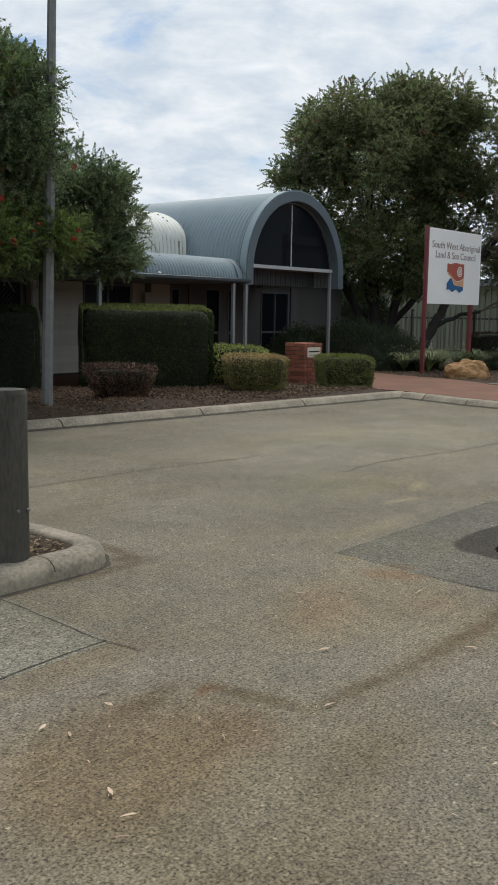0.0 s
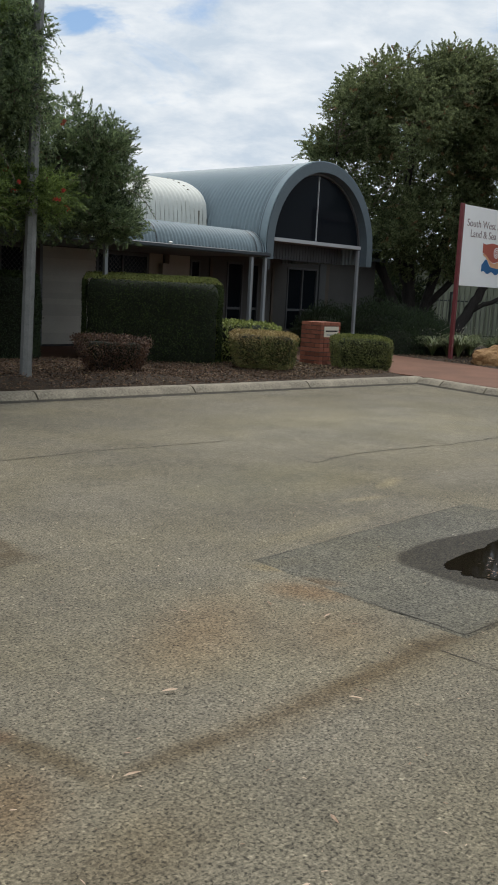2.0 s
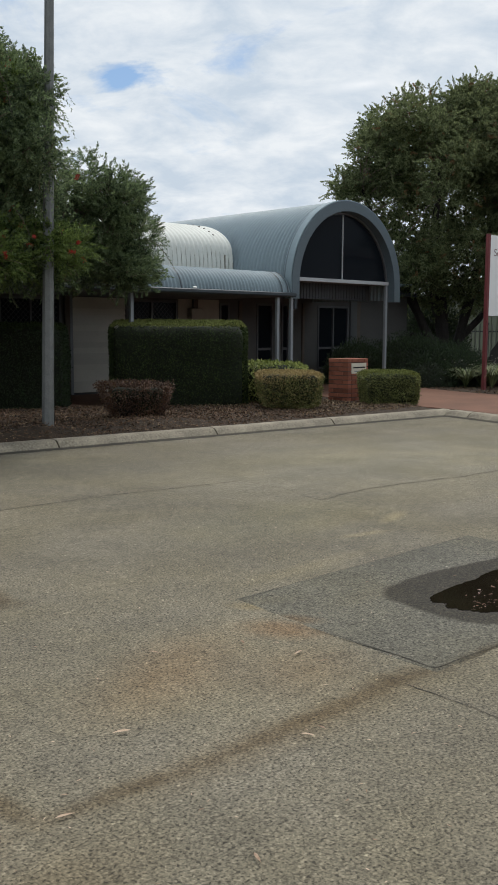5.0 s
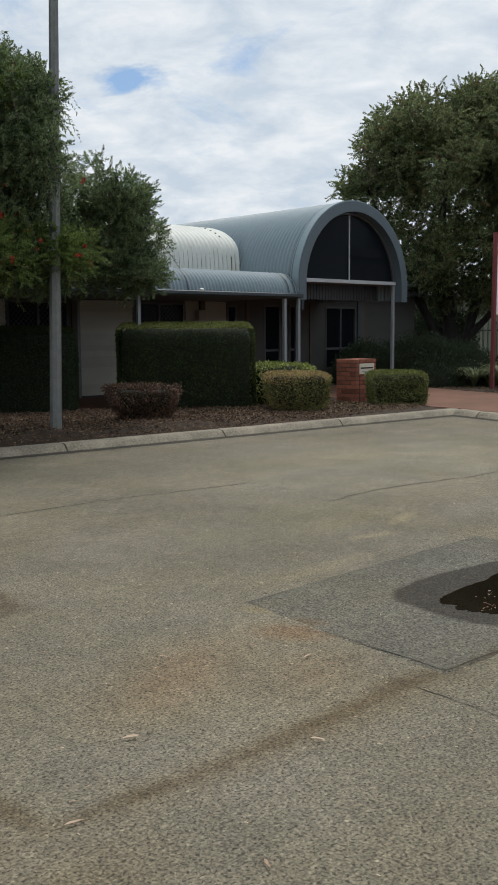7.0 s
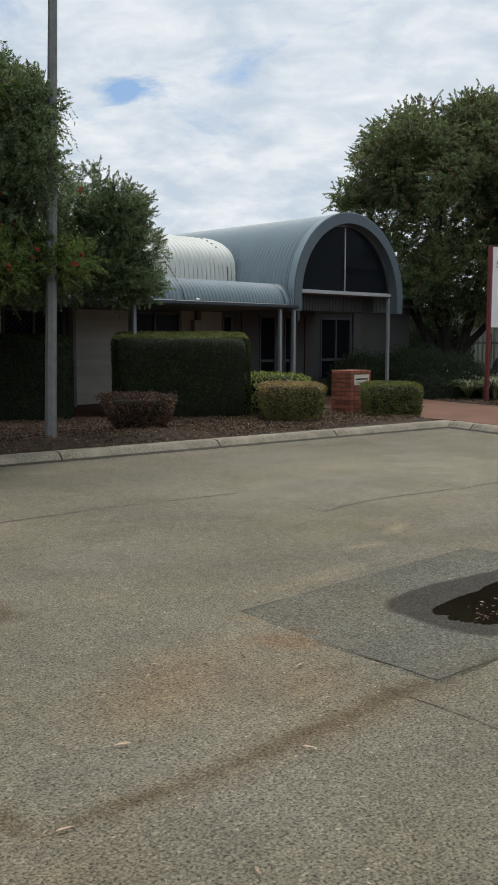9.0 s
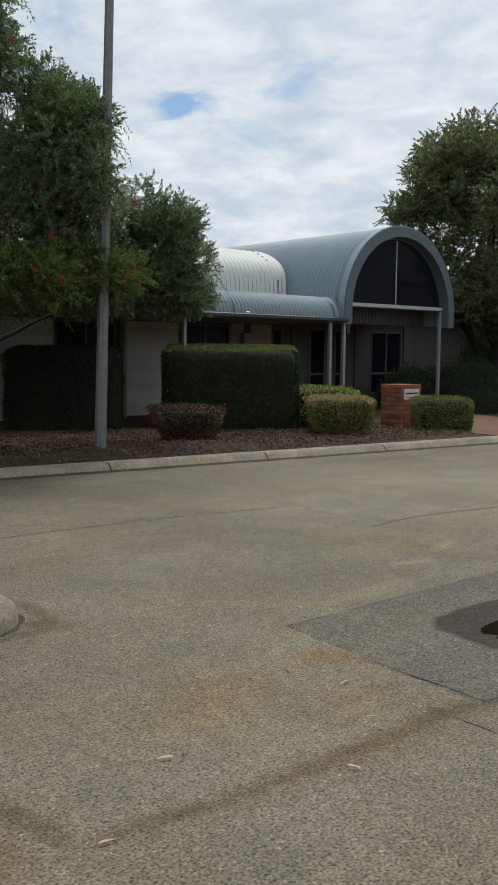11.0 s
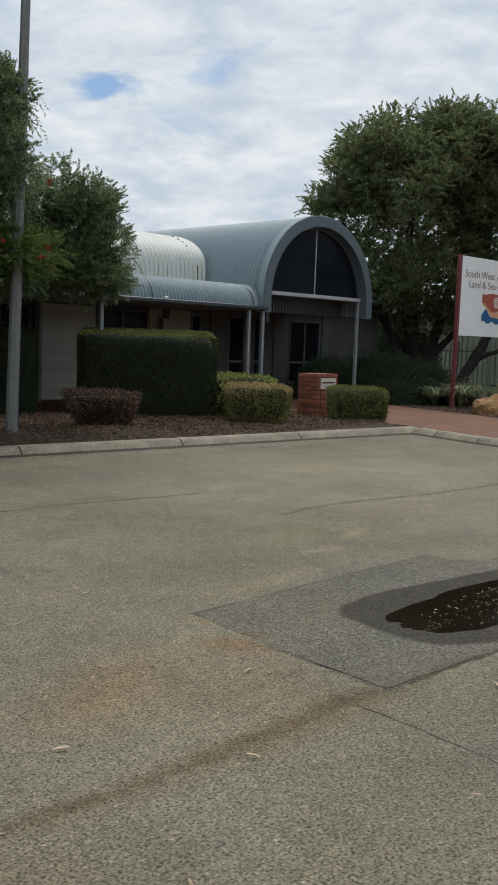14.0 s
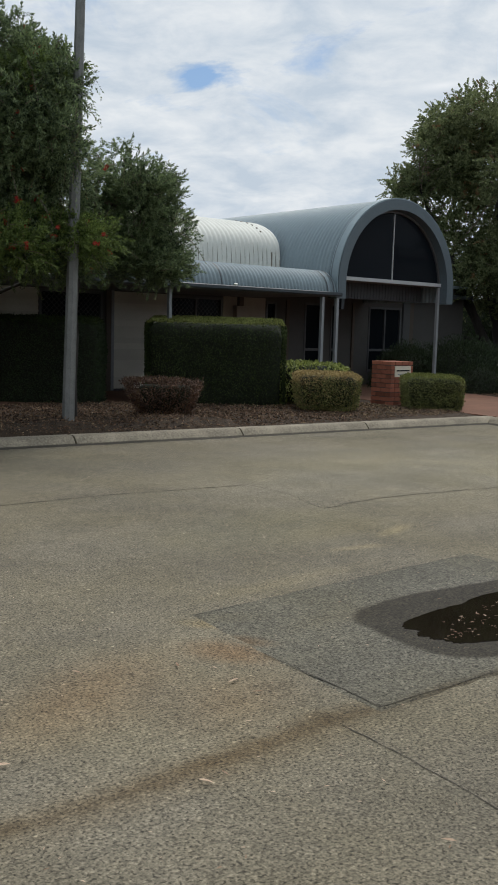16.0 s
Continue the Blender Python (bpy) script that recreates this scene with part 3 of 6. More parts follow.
def blob(cx, cy, rx, ry, turn, seed, n=96, rough=0.10, square=2.0):
    """A closed wavy outline round a centre."""
    rng = np.random.default_rng(seed)
    a = np.linspace(0, 2 * math.pi, n, endpoint=False)
    r = 1 + sum(rough / k * np.sin(k * a + rng.uniform(0, 6.28)) for k in (2, 3, 5, 8, 13, 19)) + rng.normal(size=n) * 0.008
    r = r * (np.abs(np.cos(a)) ** square + np.abs(np.sin(a)) ** square) ** (-1 / square)
    x, y = rx * r * np.cos(a), ry * r * np.sin(a)
    c, s = math.cos(turn), math.sin(turn)
    return list(zip(cx + c * x - s * y, cy + s * x + c * y))


def slab(points, z, skirt=0.03):
    """A thin layer whose edge feathers out to the ground."""
    if sum(xa * yb - xb * ya for (xa, ya), (xb, yb) in zip(points, points[1:] + points[:1])) < 0:
        points = points[::-1]
    pts = np.array(points)
    d = unit(np.roll(pts, -2, 0) - np.roll(pts, 2, 0))
    out = pts + np.stack([d[:, 1], -d[:, 0]], 1) * skirt
    bm = bmesh.new()
    top = [bm.verts.new((x, y, z)) for x, y in pts]
    low = [bm.verts.new((x, y, -0.001)) for x, y in out]
    bm.faces.new(top)
    for i in range(len(top)):
        j = (i + 1) % len(top)
        bm.faces.new((low[i], low[j], top[j], top[i]))
    return bm


patch = part("asphalt_patch", slab(ragged([(-10.08, -12.36), (-4.2, -12.55), (-4.2, -11.30), (-6.8, -11.28), (-7.39, -11.29), (-7.62, -11.15), (-7.60, -10.92), (-9.95, -10.96)],
             0.10, 0.006, 5), 0.004), PATCH_MAT)
tagged(patch, "darker newer asphalt patch with straight cut edges", "asphalt patch", kind="structure")
puddle = part("puddle", slab(blob(-8.20, -11.95, 1.09, 0.295, radians(-5), 23, n=200, rough=0.17, square=2.8), 0.0075, 0.012), WATER)
tagged(puddle, "shallow brown puddle with floating leaf bits", "puddle", kind="structure")
apron = part("asphalt_apron", slab(ragged([(-12.08, -11.10), (-12.02, -10.16), (-16.5, -10.16), (-16.5, -11.15), (-12.7, -11.12)], 0.15, 0.006, 9), 0.004), SEALED)
tagged(apron, "paler asphalt strip in front of the island kerb", "asphalt patch", kind="structure")


def crack(name, points, width, seed, jitter=0.02, label="thin dark crack in worn asphalt", lift=0.0025):
    """A ragged narrow ribbon along a line."""
    rng = np.random.default_rng(seed)
    line = []
    for (xa, ya), (xb, yb) in zip(points, points[1:]):
        n = max(2, int(math.hypot(xb - xa, yb - ya) / 0.07))
        line += [(xa + (xb - xa) * k / n, ya + (yb - ya) * k / n) for k in range(n)]
    line.append(points[-1])
    line = np.array(line)
    drift = np.cumsum(rng.normal(size=line.shape) * jitter, 0)
    drift -= np.linspace(0, 1, len(line))[:, None] * drift[-1]
    line = line + drift
    d = unit(np.gradient(line, axis=0))
    nrm = np.stack([-d[:, 1], d[:, 0]], 1)
    w = (width * rng.uniform(0.3, 1.0, len(line)))[:, None]
    z = np.full((len(line), 1), lift)
    verts = np.concatenate([np.concatenate([line + nrm * w / 2, z], 1), np.concatenate([line - nrm * w / 2, z], 1)])
    n = len(line)
    faces = [(i, i + 1, n + i + 1, n + i) for i in range(n - 1)]
    return tagged(link_mesh(name, quick_mesh(name, verts, faces), CRACK), label, "crack", kind="structure")


crack("road_joint", [(-13.5, -7.60), (-8.5, -7.70), (-7.07, -7.92)], 0.020, 1, 0.004)
crack("road_crack", [(-7.07, -7.92), (-7.10, -8.5), (-7.30, -9.15)], 0.008, 2)
crack("road_crack", [(-7.30, -9.15), (-6.54, -9.08), (-5.14, -9.29), (-2.5, -9.2)], 0.019, 3, 0.012)
crack("road_crack", [(-7.30, -9.15), (-6.9, -9.9), (-5.8, -10.2)], 0.006, 4)
crack("road_joint", [(-10.31, -12.37), (-10.35, -12.88), (-10.39, -13.29)], 0.007, 5, 0.008)
crack("road_joint", [(-10.08, -12.36), (-8.86, -12.45), (-4.2, -12.56)], 0.007, 6, 0.003, lift=0.006)
crack("road_joint", [(-10.05, -11.62), (-10.08, -12.36)], 0.009, 7, 0.003, lift=0.006)
crack("road_joint", [(-9.95, -10.96), (-7.70, -10.92)], 0.005, 8, 0.003, lift=0.006)
crack("road_joint", [(-12.03, -10.18), (-12.10, -11.10), (-12.07, -11.32)], 0.011, 9, 0.004, lift=0.006)
crack("road_joint", [(-12.08, -11.10), (-12.7, -11.12), (-16.5, -11.15)], 0.011, 10, 0.004, lift=0.006)

# unseen walls added behind the camera to block low sky light from the verandah
for x0, x1, y0, y1 in ((-42.0, 24.0, -33.3, -33.0), (-42.3, -42.0, -33.3, 14.0)):
    tagged(part("sky_block_wall", box(x0, x1, y0, y1, 0.0, 5.0), UNSEEN_WALL), "tall plain grey wall added unseen to block low sky", "wall", kind="structure")

# ---- kerbs ----
def kerb_piece(length, depth, height, gap=0.012):
    """One cast kerb length along +x, its road face at y = 0, with a battered face and a rounded top edge."""
    prof = [(0.0, -0.02), (0.004, height * 0.22), (0.055, height * 0.72), (0.085, height * 0.92), (0.125, height), (depth, height), (depth, -0.02)]
    bm = bmesh.new()
    ends = []
    for x in (gap, length - gap):
        ends.append([bm.verts.new((x, y, z)) for y, z in prof])
    n = len(prof)
    for i in range(n):
        j = (i + 1) % n
        bm.faces.new((ends[0][i], ends[0][j], ends[1][j], ends[1][i]))
    bm.faces.new(ends[0])
    bm.faces.new(list(reversed(ends[1])))
    bmesh.ops.recalc_face_normals(bm, faces=bm.faces)
    me = bpy.data.meshes.new("kerb_stone")
    bm.to_mesh(me)
    bm.free()
    me.materials.append(CONCRETE)
    return me


def run_of_kerb(parent, points, piece, depth=0.26, height=0.108):
    for (xa, ya), (xb, yb) in zip(points, points[1:]):
        span = math.hypot(xb - xa, yb - ya)
        count = max(1, round(span / piece))
        me = kerb_piece(span / count, depth, height)
        turn = math.atan2(yb - ya, xb - xa)
        for k in range(count):
            t = k / count
            ob = new("kerb_stone", me)
            ob.parent = parent
            ob.matrix_parent_inverse = Matrix.Translation(-parent.location)
            ob.matrix_basis = Matrix.Translation((xa + (xb - xa) * t, ya + (yb - ya) * t, 0)) @ Matrix.Rotation(turn, 4, "Z")


crack("kerb_gap", [(-22.2, -3.30), (-7.04, -4.58), (-4.57, -4.81), (-2.25, -4.99), (0.42, -5.22)], 0.15, 31, 0.002, "dark line at the foot of the kerb")
crack("kerb_gap", [(0.40, -5.22), (0.26, -5.75), (-0.02, -6.75), (-0.14, -7.70), (-0.64, -30.0)], 0.11, 32, 0.002, "dark line at the foot of the kerb")
def foot_band(parent, points):
    """A low dark band where the kerb meets the road."""
    verts, faces = [], []
    for (xa, ya), (xb, yb) in zip(points, points[1:]):
        d = Vector((xb - xa, yb - ya, 0)).normalized()
        out = Vector((d.y, -d.x, 0))
        n = max(2, int(math.hypot(xb - xa, yb - ya) / 0.25))
        rows = []
        for k in range(n + 1):
            p = Vector((xa + (xb - xa) * k / n, ya + (yb - ya) * k / n, 0))
            h = 0.017 + 0.012 * noise.noise(p * 2.3)
            rows.append((p + out * 0.06 + Vector((0, 0, 0.002)), p + out * 0.002 + Vector((0, 0, h))))
        b = len(verts)
        verts += [tuple(q) for r in rows for q in r]
        faces += [(b + 2 * k, b + 2 * k + 2, b + 2 * k + 3, b + 2 * k + 1) for k in range(n)]
    link_mesh("foot_band", quick_mesh("foot_band", verts, faces), CRACK, parent, "dark band along the kerb's foot")


garden_kerb = thing("garden_kerb", "low concrete kerb edging the mulched garden bed", "kerb", (-4, -4.8, 0), kind="structure")
run_of_kerb(garden_kerb, [(-22.2, -3.28), (-7.04, -4.57), (-4.57, -4.80), (-2.25, -4.98), (0.70, -5.225)], 2.42)
foot_band(garden_kerb, [(-22.2, -3.28), (-7.04, -4.56), (-4.57, -4.79), (-2.25, -4.97), (0.42, -5.20)])
path_kerb = thing("path_kerb", "low concrete kerb along the red paved path", "kerb", (0, -7, 0), kind="structure")
run_of_kerb(path_kerb, [(-0.62, -30.0), (-0.12, -7.70), (0.0, -6.75), (0.28, -5.75), (0.42, -5.185)][::-1], 1.25)
foot_band(path_kerb, [(0.42, -5.2), (0.28, -5.75), (0.0, -6.75), (-0.12, -7.70), (-0.62, -30.0)])
# the pieces above run towards -y, with their road face to -x


def island():
    """A rounded kerb island with mulch inside and one log bollard."""
    base = thing("kerb_island", "rounded concrete kerb island filled with leaf mulch", "kerb", (-12.6, -9.0, 0), kind="structure")
    x1, y0, x0, y1, r = -11.02, -10.145, -16.0, -8.05, 0.40

    def outline(inset):
        pts = []
        for cx, cy, a0 in ((x1 - r, y0 + r, -90), (x1 - r, y1 - r, 0), (x0 + r, y1 - r, 90), (x0 + r, y0 + r, 180)):
            for k in range(9):
                a = radians(a0 + 90 * k / 8)
                pts.append((cx + (r - inset) * math.cos(a), cy + (r - inset) * math.sin(a)))
        return pts
    rings = [(0.0, -0.02), (0.006, 0.055), (0.022, 0.088), (0.050, 0.110), (0.085, 0.121), (0.170, 0.122), (0.195, 0.116), (0.207, 0.102), (0.21, 0.0)]
    verts, faces = [], []
    n = len(outline(0))
    for inset, z in rings:
        verts += [(x, y, z) for x, y in outline(inset)]
    for i in range(len(rings) - 1):
        for k in range(n):
            k2 = (k + 1) % n
            faces.append((i * n + k, i * n + k2, (i + 1) * n + k2, (i + 1) * n + k))
    link_mesh("kerb_ring", quick_mesh("kerb_ring", verts, faces, smooth=True), CONCRETE, base)
    # cast joints: narrow dark lines over the kerb's section
    for px, py, dx, dy in ((-11.62, y0, 0.0, 1.0), (x1, -9.25, -1.0, 0.0), (-14.0, y0, 0.0, 1.0)):
        line = [(px + dx * inset, py + dy * inset, z + 0.002) for inset, z in rings[1:8]]
        v = [(x - 0.004 * dy + s * 0.008 * dy, y - 0.004 * dx + s * 0.008 * dx, z) for s in (0, 1) for x, y, z in line]
        link_mesh("joint", quick_mesh("joint", v, [(i, i + 1, 8 + i, 7 + i) for i in range(6)]), CRACK, base)
    part("mulch_fill", prism(outline(0.207), 0.0, 0.092), MULCH, base)
    foot = outline(-0.012)
    crack("kerb_gap", foot + foot[:1], 0.055, 33, 0.0, "dark line at the foot of the island kerb")
    rng = np.random.default_rng(14)
    px, py = rng.uniform(x0 + 0.25, x1 - 0.25, 9000), rng.uniform(y0 + 0.25, y1 - 0.25, 9000)
    cut = (px - (x1 - r)).clip(0) ** 2 + (np.abs(py - (y0 + y1) / 2) - (y1 - y0) / 2 + r).clip(0) ** 2 < (r - 0.24) ** 2
    px, py = px[cut], py[cut]
    me = leaves_mesh("leaf_litter", np.stack([px, py, np.full(len(px), 0.104) + rng.uniform(-0.01, 0.015, len(px))], 1), rng.normal(size=(len(px), 3)) * (1, 1, 0.25), 0.045, 0.014, rng, flat=True)
    tagged(link_mesh("leaf_litter", me, CHIP_TAN, base, "tan dry leaf litter"), "tan dry leaf litter", kind="stuff")
    return base


island()


def bollard():
    base = thing("log_bollard", "weathered grey treated-pine log bollard in the kerb island", "bollard", (-11.755, -9.90, 0.08))
    rng = np.random.default_rng(3)
    n, verts, faces = 28, [], []
    for z, s in ((0.05, 1.0), (0.4, 1.0), (0.8, 0.985), (1.075, 0.98), (1.10, 0.93), (1.102, 0.5)):
        for k in range(n):
            a = 2 * math.pi * k / n
            r = 0.112 * s * (1 + 0.015 * math.sin(3 * a + 1) + rng.normal() * 0.006)
            verts.append((-11.755 + r * math.cos(a), -9.90 + r * math.sin(a), z))
    for i in range(5):
        for k in range(n):
            k2 = (k + 1) % n
            faces.append((i * n + k, i * n + k2, (i + 1) * n + k2, (i + 1) * n + k))
    link_mesh("log", quick_mesh("log", verts, faces), LOG, base)
    bm = bmesh.new()
    bmesh.ops.create_circle(bm, cap_ends=True, segments=28, radius=0.06, matrix=pose(-11.755, -9.90, 1.1025))
    part("cut_end", bm, LOG, base)
    for dz in (0.36, 0.365):
        bm = bmesh.new()
        bmesh.ops.create_uvsphere(bm, u_segments=8, v_segments=6, radius=0.012,
                                  matrix=Matrix.Translation((-11.755 + (0.058 if dz == 0.36 else -0.02), -9.90 - (0.098 if dz == 0.36 else 0.112), dz + 0.05)))
        part("bolt_head", bm, GALV, base)


bollard()

# ---- garden beds and path ----
def bed(name, outline, z_edge, label, seed, rise=0.08):
    """A mulched bed, slightly mounded and uneven."""
    rng = np.random.default_rng(seed)
    xs = [p[0] for p in outline]
    ys = [p[1] for p in outline]
    bm = bmesh.new()
    f = bm.faces.new([bm.verts.new((x, y, z_edge)) for x, y in outline])
    bmesh.ops.triangulate(bm, faces=[f])
    for _ in range(5):
        long = [e for e in bm.edges if e.calc_length() > 0.45]
        if not long:
            break
        bmesh.ops.subdivide_edges(bm, edges=long, cuts=1)
        bmesh.ops.triangulate(bm, faces=bm.faces)
    for v in bm.verts:
        if not v.is_boundary:
            v.co.z += rise * min(1.0, max(0.35, 1 - (v.co.x + 4.5) / 3)) * (0.6 + 0.8 * noise.noise(v.co * 0.7)) + 0.018 * noise.noise(v.co * 5)
            # raked up round the lamp pole
            v.co.z += 0.085 * math.exp(-((v.co.x + 6.8) ** 2 + (v.co.y + 3.92) ** 2) / 0.22)
    bmesh.ops.recalc_face_normals(bm, faces=bm.faces)
    ob = part(name, bm, MULCH, smooth=True)
    return tagged(ob, label, "garden bed", kind="structure")


bed_left = bed("garden_bed", [(-22.1, -3.05), (-7.1, -4.28), (-2.28, -4.69), (0.42, -4.92), (0.70, -4.945), (0.74, -4.65), (0.80, -3.2), (1.25, -2.0), (1.4, -1.2), (0.5, -0.75), (-22.1, -0.6)],
               0.095, "bark-mulched garden bed with dry leaf litter", 1, rise=0.13)
bed_right = bed("garden_bed", [(3.05, -6.2), (4.0, -5.0), (4.55, -3.9), (4.75, -2.6), (5.3, -1.2), (6.5, 0.4), (16, 6.0), (16, -14), (4.0, -9.0)],
                0.10, "bark-mulched garden bed under the sign", 2)
path = part("paved_path", prism([(0.71, -4.95), (0.685, -5.22), (0.54, -5.80), (0.26, -6.75), (0.14, -7.70), (-0.36, -30), (14, -30), (14, -8.0), (4.2, -8.6), (3.1, -6.3), (4.05, -5.0), (4.6, -3.9), (4.8, -2.6), (5.35, -1.2), (6.5, 0.2), (6.5, 2.2), (-22, 2.2), (-22, -0.65), (0.5, -0.80), (1.4, -1.22), (1.22, -2.0), (0.79, -3.2), (0.73, -4.66)],
            -0.02, 0.112), PAVING)
tagged(path, "red-brown paved path flush with the kerb", "path", kind="structure")


def scatter_mulch():
    """Loose bark chips and dry leaves over the beds."""
    rng = np.random.default_rng(8)
    n = 44000
    x = rng.uniform(-11, 0.6, n)
    y = rng.uniform(-4.6, -0.8, n)
    keep = y > -4.28 - 0.087 * (x + 7.1) + 0.02
    x, y = x[keep], y[keep]
    x2, y2 = rng.uniform(4.2, 10.5, 9000), rng.uniform(-7.5, -1.2, 9000)
    k2 = x2 > 4.75 - 0.35 * np.clip(-2.6 - y2, 0, 9)
    x, y = np.r_[x, x2[k2]], np.r_[y, y2[k2]]
    # each chip lies on the bed beneath it
    bpy.context.view_layer.update()
    graph = bpy.context.evaluated_depsgraph_get()
    z = np.full(len(x), -1.0)
    for i, (px, py) in enumerate(zip(x, y)):
        hit, place, _, _ = (bed_left if px < 2 else bed_right).ray_cast(Vector((px, py, 2.0)), Vector((0, 0, -1)), depsgraph=graph)
        if hit:
            z[i] = place.z
    x, y, z = x[z > 0], y[z > 0], z[z > 0]
    z = z + rng.uniform(0.0, 0.022, len(z))
    way = rng.normal(size=(len(x), 3)) * (1, 1, 0.35)
    # paler litter towards the path and under the sign
    tan = rng.uniform(size=len(x)) < np.clip(0.10 + 0.16 * (x + 2.5), 0.07, 0.45)
    me = leaves_mesh("bark_chips", np.stack([x, y, z], 1)[~tan], way[~tan], 0.050, 0.016, rng)
    tagged(link_mesh("bark_chips", me, CHIP), "loose bark chips and dry leaves on the beds", "mulch", kind="stuff")
    me = leaves_mesh("dry_leaf_litter", np.stack([x, y, z + 0.006], 1)[tan], way[tan], 0.048, 0.016, rng)
    tagged(link_mesh("dry_leaf_litter", me, CHIP_TAN), "pale tan dry leaf litter over the garden beds", "leaf litter", kind="stuff")


scatter_mulch()


def scatter_litter():
    """Fallen leaves on the asphalt."""
    rng = np.random.default_rng(12)
    spots = [(-11.47, -11.96), (-12.03, -12.32), (-12.58, -11.70), (-12.54, -11.56), (-12.86, -11.64), (-12.87, -11.79), (-13.05, -12.22), (-13.22, -12.40), (-13.07, -12.36), (-12.48, -12.18),
             (-12.46, -12.05), (-11.03, -12.42), (-10.93, -12.46), (-10.48, -11.54), (-10.35, -11.80), (-10.40, -11.95), (-10.86, -11.36), (-11.72, -12.88), (-13.17, -11.96), (-9.68, -12.68), (-10.65, -13.18)]
    n = 2600
    x = np.r_[[p[0] for p in spots], rng.uniform(-14.5, -4, n)]
    y = np.r_[[p[1] for p in spots], rng.uniform(-13.8, -5, n)]
    # bits floating at the puddle's rim
    a = rng.uniform(0, 6.28, 300)
    x, y = np.r_[x, -8.22 + 1.0 * np.sqrt(rng.uniform(0, 1, 300)) * np.cos(a)], np.r_[y, -11.96 + 0.23 * np.sqrt(rng.uniform(0, 1, 300)) * np.sin(a)]
    z = np.full(len(x), 0.013)
    way = rng.normal(size=(len(x), 3)) * (1, 1, 0.05)
    size = np.r_[rng.uniform(0.045, 0.075, len(spots)), rng.uniform(0.006, 0.030, n) * rng.uniform(0.5, 1.0, n), rng.uniform(0.010, 0.036, 300)]
    # slender six-cornered leaves, slightly curled, lying flat
    way[:, 2] *= 0.5
    way = unit(way)
    across = unit(np.cross(way, rng.normal(size=way.shape) * 0.22 + (0, 0, 1)))
    up = np.cross(across, way)
    at, ln, wd = np.stack([x, y, z], 1), size[:, None], size[:, None] * rng.uniform(0.065, 0.12, len(x))[:, None]
    rows = [at, at + way * ln * 0.3 + across * wd + up * ln * 0.05, at + way * ln * 0.68 + across * wd * 0.8 + up * ln * 0.05, at + way * ln,
            at + way * ln * 0.68 - across * wd * 0.8 + up * ln * 0.03, at + way * ln * 0.3 - across * wd + up * ln * 0.03]
    me = quick_mesh("fallen_leaves", np.stack(rows, 1).reshape(-1, 3), np.arange(6 * len(x)).reshape(-1, 6))
    tagged(link_mesh("fallen_leaves", me, LITTER), "small dry leaves fallen on asphalt", "leaves", kind="stuff")


scatter_litter()

# ---- the building ----
building = thing("office_building", "single-storey office with a blue-grey vaulted entry roof", "building", (0, 2.2, 0.1))
FACE_Y = 2.2
RING_Y, CX, R_OUT, R_IN, SPRING = -0.65, 3.20, 1.88, 1.66, 2.48
WIN_Y = -0.42


def arc(cx, cz, r, a0, a1, n):
    return [(cx + r * math.cos(radians(a0 + (a1 - a0) * k / n)), cz + r * math.sin(radians(a0 + (a1 - a0) * k / n))) for k in range(n + 1)]


def vault_profile(r, foot):
    return [(CX - r, foot), (CX - r, (foot + SPRING) / 2)] + arc(CX, SPRING, r, 180, 0, 44) + [(CX + r, (foot + SPRING) / 2), (CX + r, foot)]


vault = link_mesh("vault_roof", corrugated("vault_roof", vault_profile(R_OUT - 0.02, 2.2)[::-1], RING_Y + 0.17, 11.0, 0.108, 0.027, "y", 6), STEEL_BLUE, building,
                  "corrugated blue-grey barrel-vault roof sheeting")


def ring_band(name, r_out, r_in, y0, y1, foot, mat, label=""):
    """An arched band with straight legs, of rectangular section."""
    outer, inner = vault_profile(r_out, foot), vault_profile(r_in, foot)
    n = len(outer)
    verts = []
    for prof, y in ((outer, y0), (inner, y0), (inner, y1), (outer, y1)):
        verts += [(x, y, z) for x, z in prof]
    faces = []
    for q in range(4):
        q2 = (q + 1) % 4
        for i in range(n - 1):
            faces.append((q * n + i, q2 * n + i, q2 * n + i + 1, q * n + i + 1))
    for i in (0, n - 1):
        faces.append((i, n + i, 2 * n + i, 3 * n + i))
    me = quick_mesh(name, verts, faces)
    bm = bmesh.new()
    bm.from_mesh(me)
    bmesh.ops.recalc_face_normals(bm, faces=bm.faces)
    return part(name, bm, mat, building, label)


ring_band("arch_fascia", R_OUT, R_IN, RING_Y, RING_Y + 0.30, 2.16, TRIM_BLUE, "smooth blue-grey arched fascia")
ring_band("arch_flashing", R_OUT + 0.025, R_OUT + 0.004, RING_Y + 0.02, RING_Y + 0.20, 2.17, STEEL_BLUE)
# arched window: frame, glazing, mullion and transom
win = ring_band("arch_window_frame", R_IN - 0.01, R_IN - 0.055, WIN_Y - 0.03, WIN_Y + 0.05, 2.60, FRAME_GREY, "grey aluminium arched window frame")
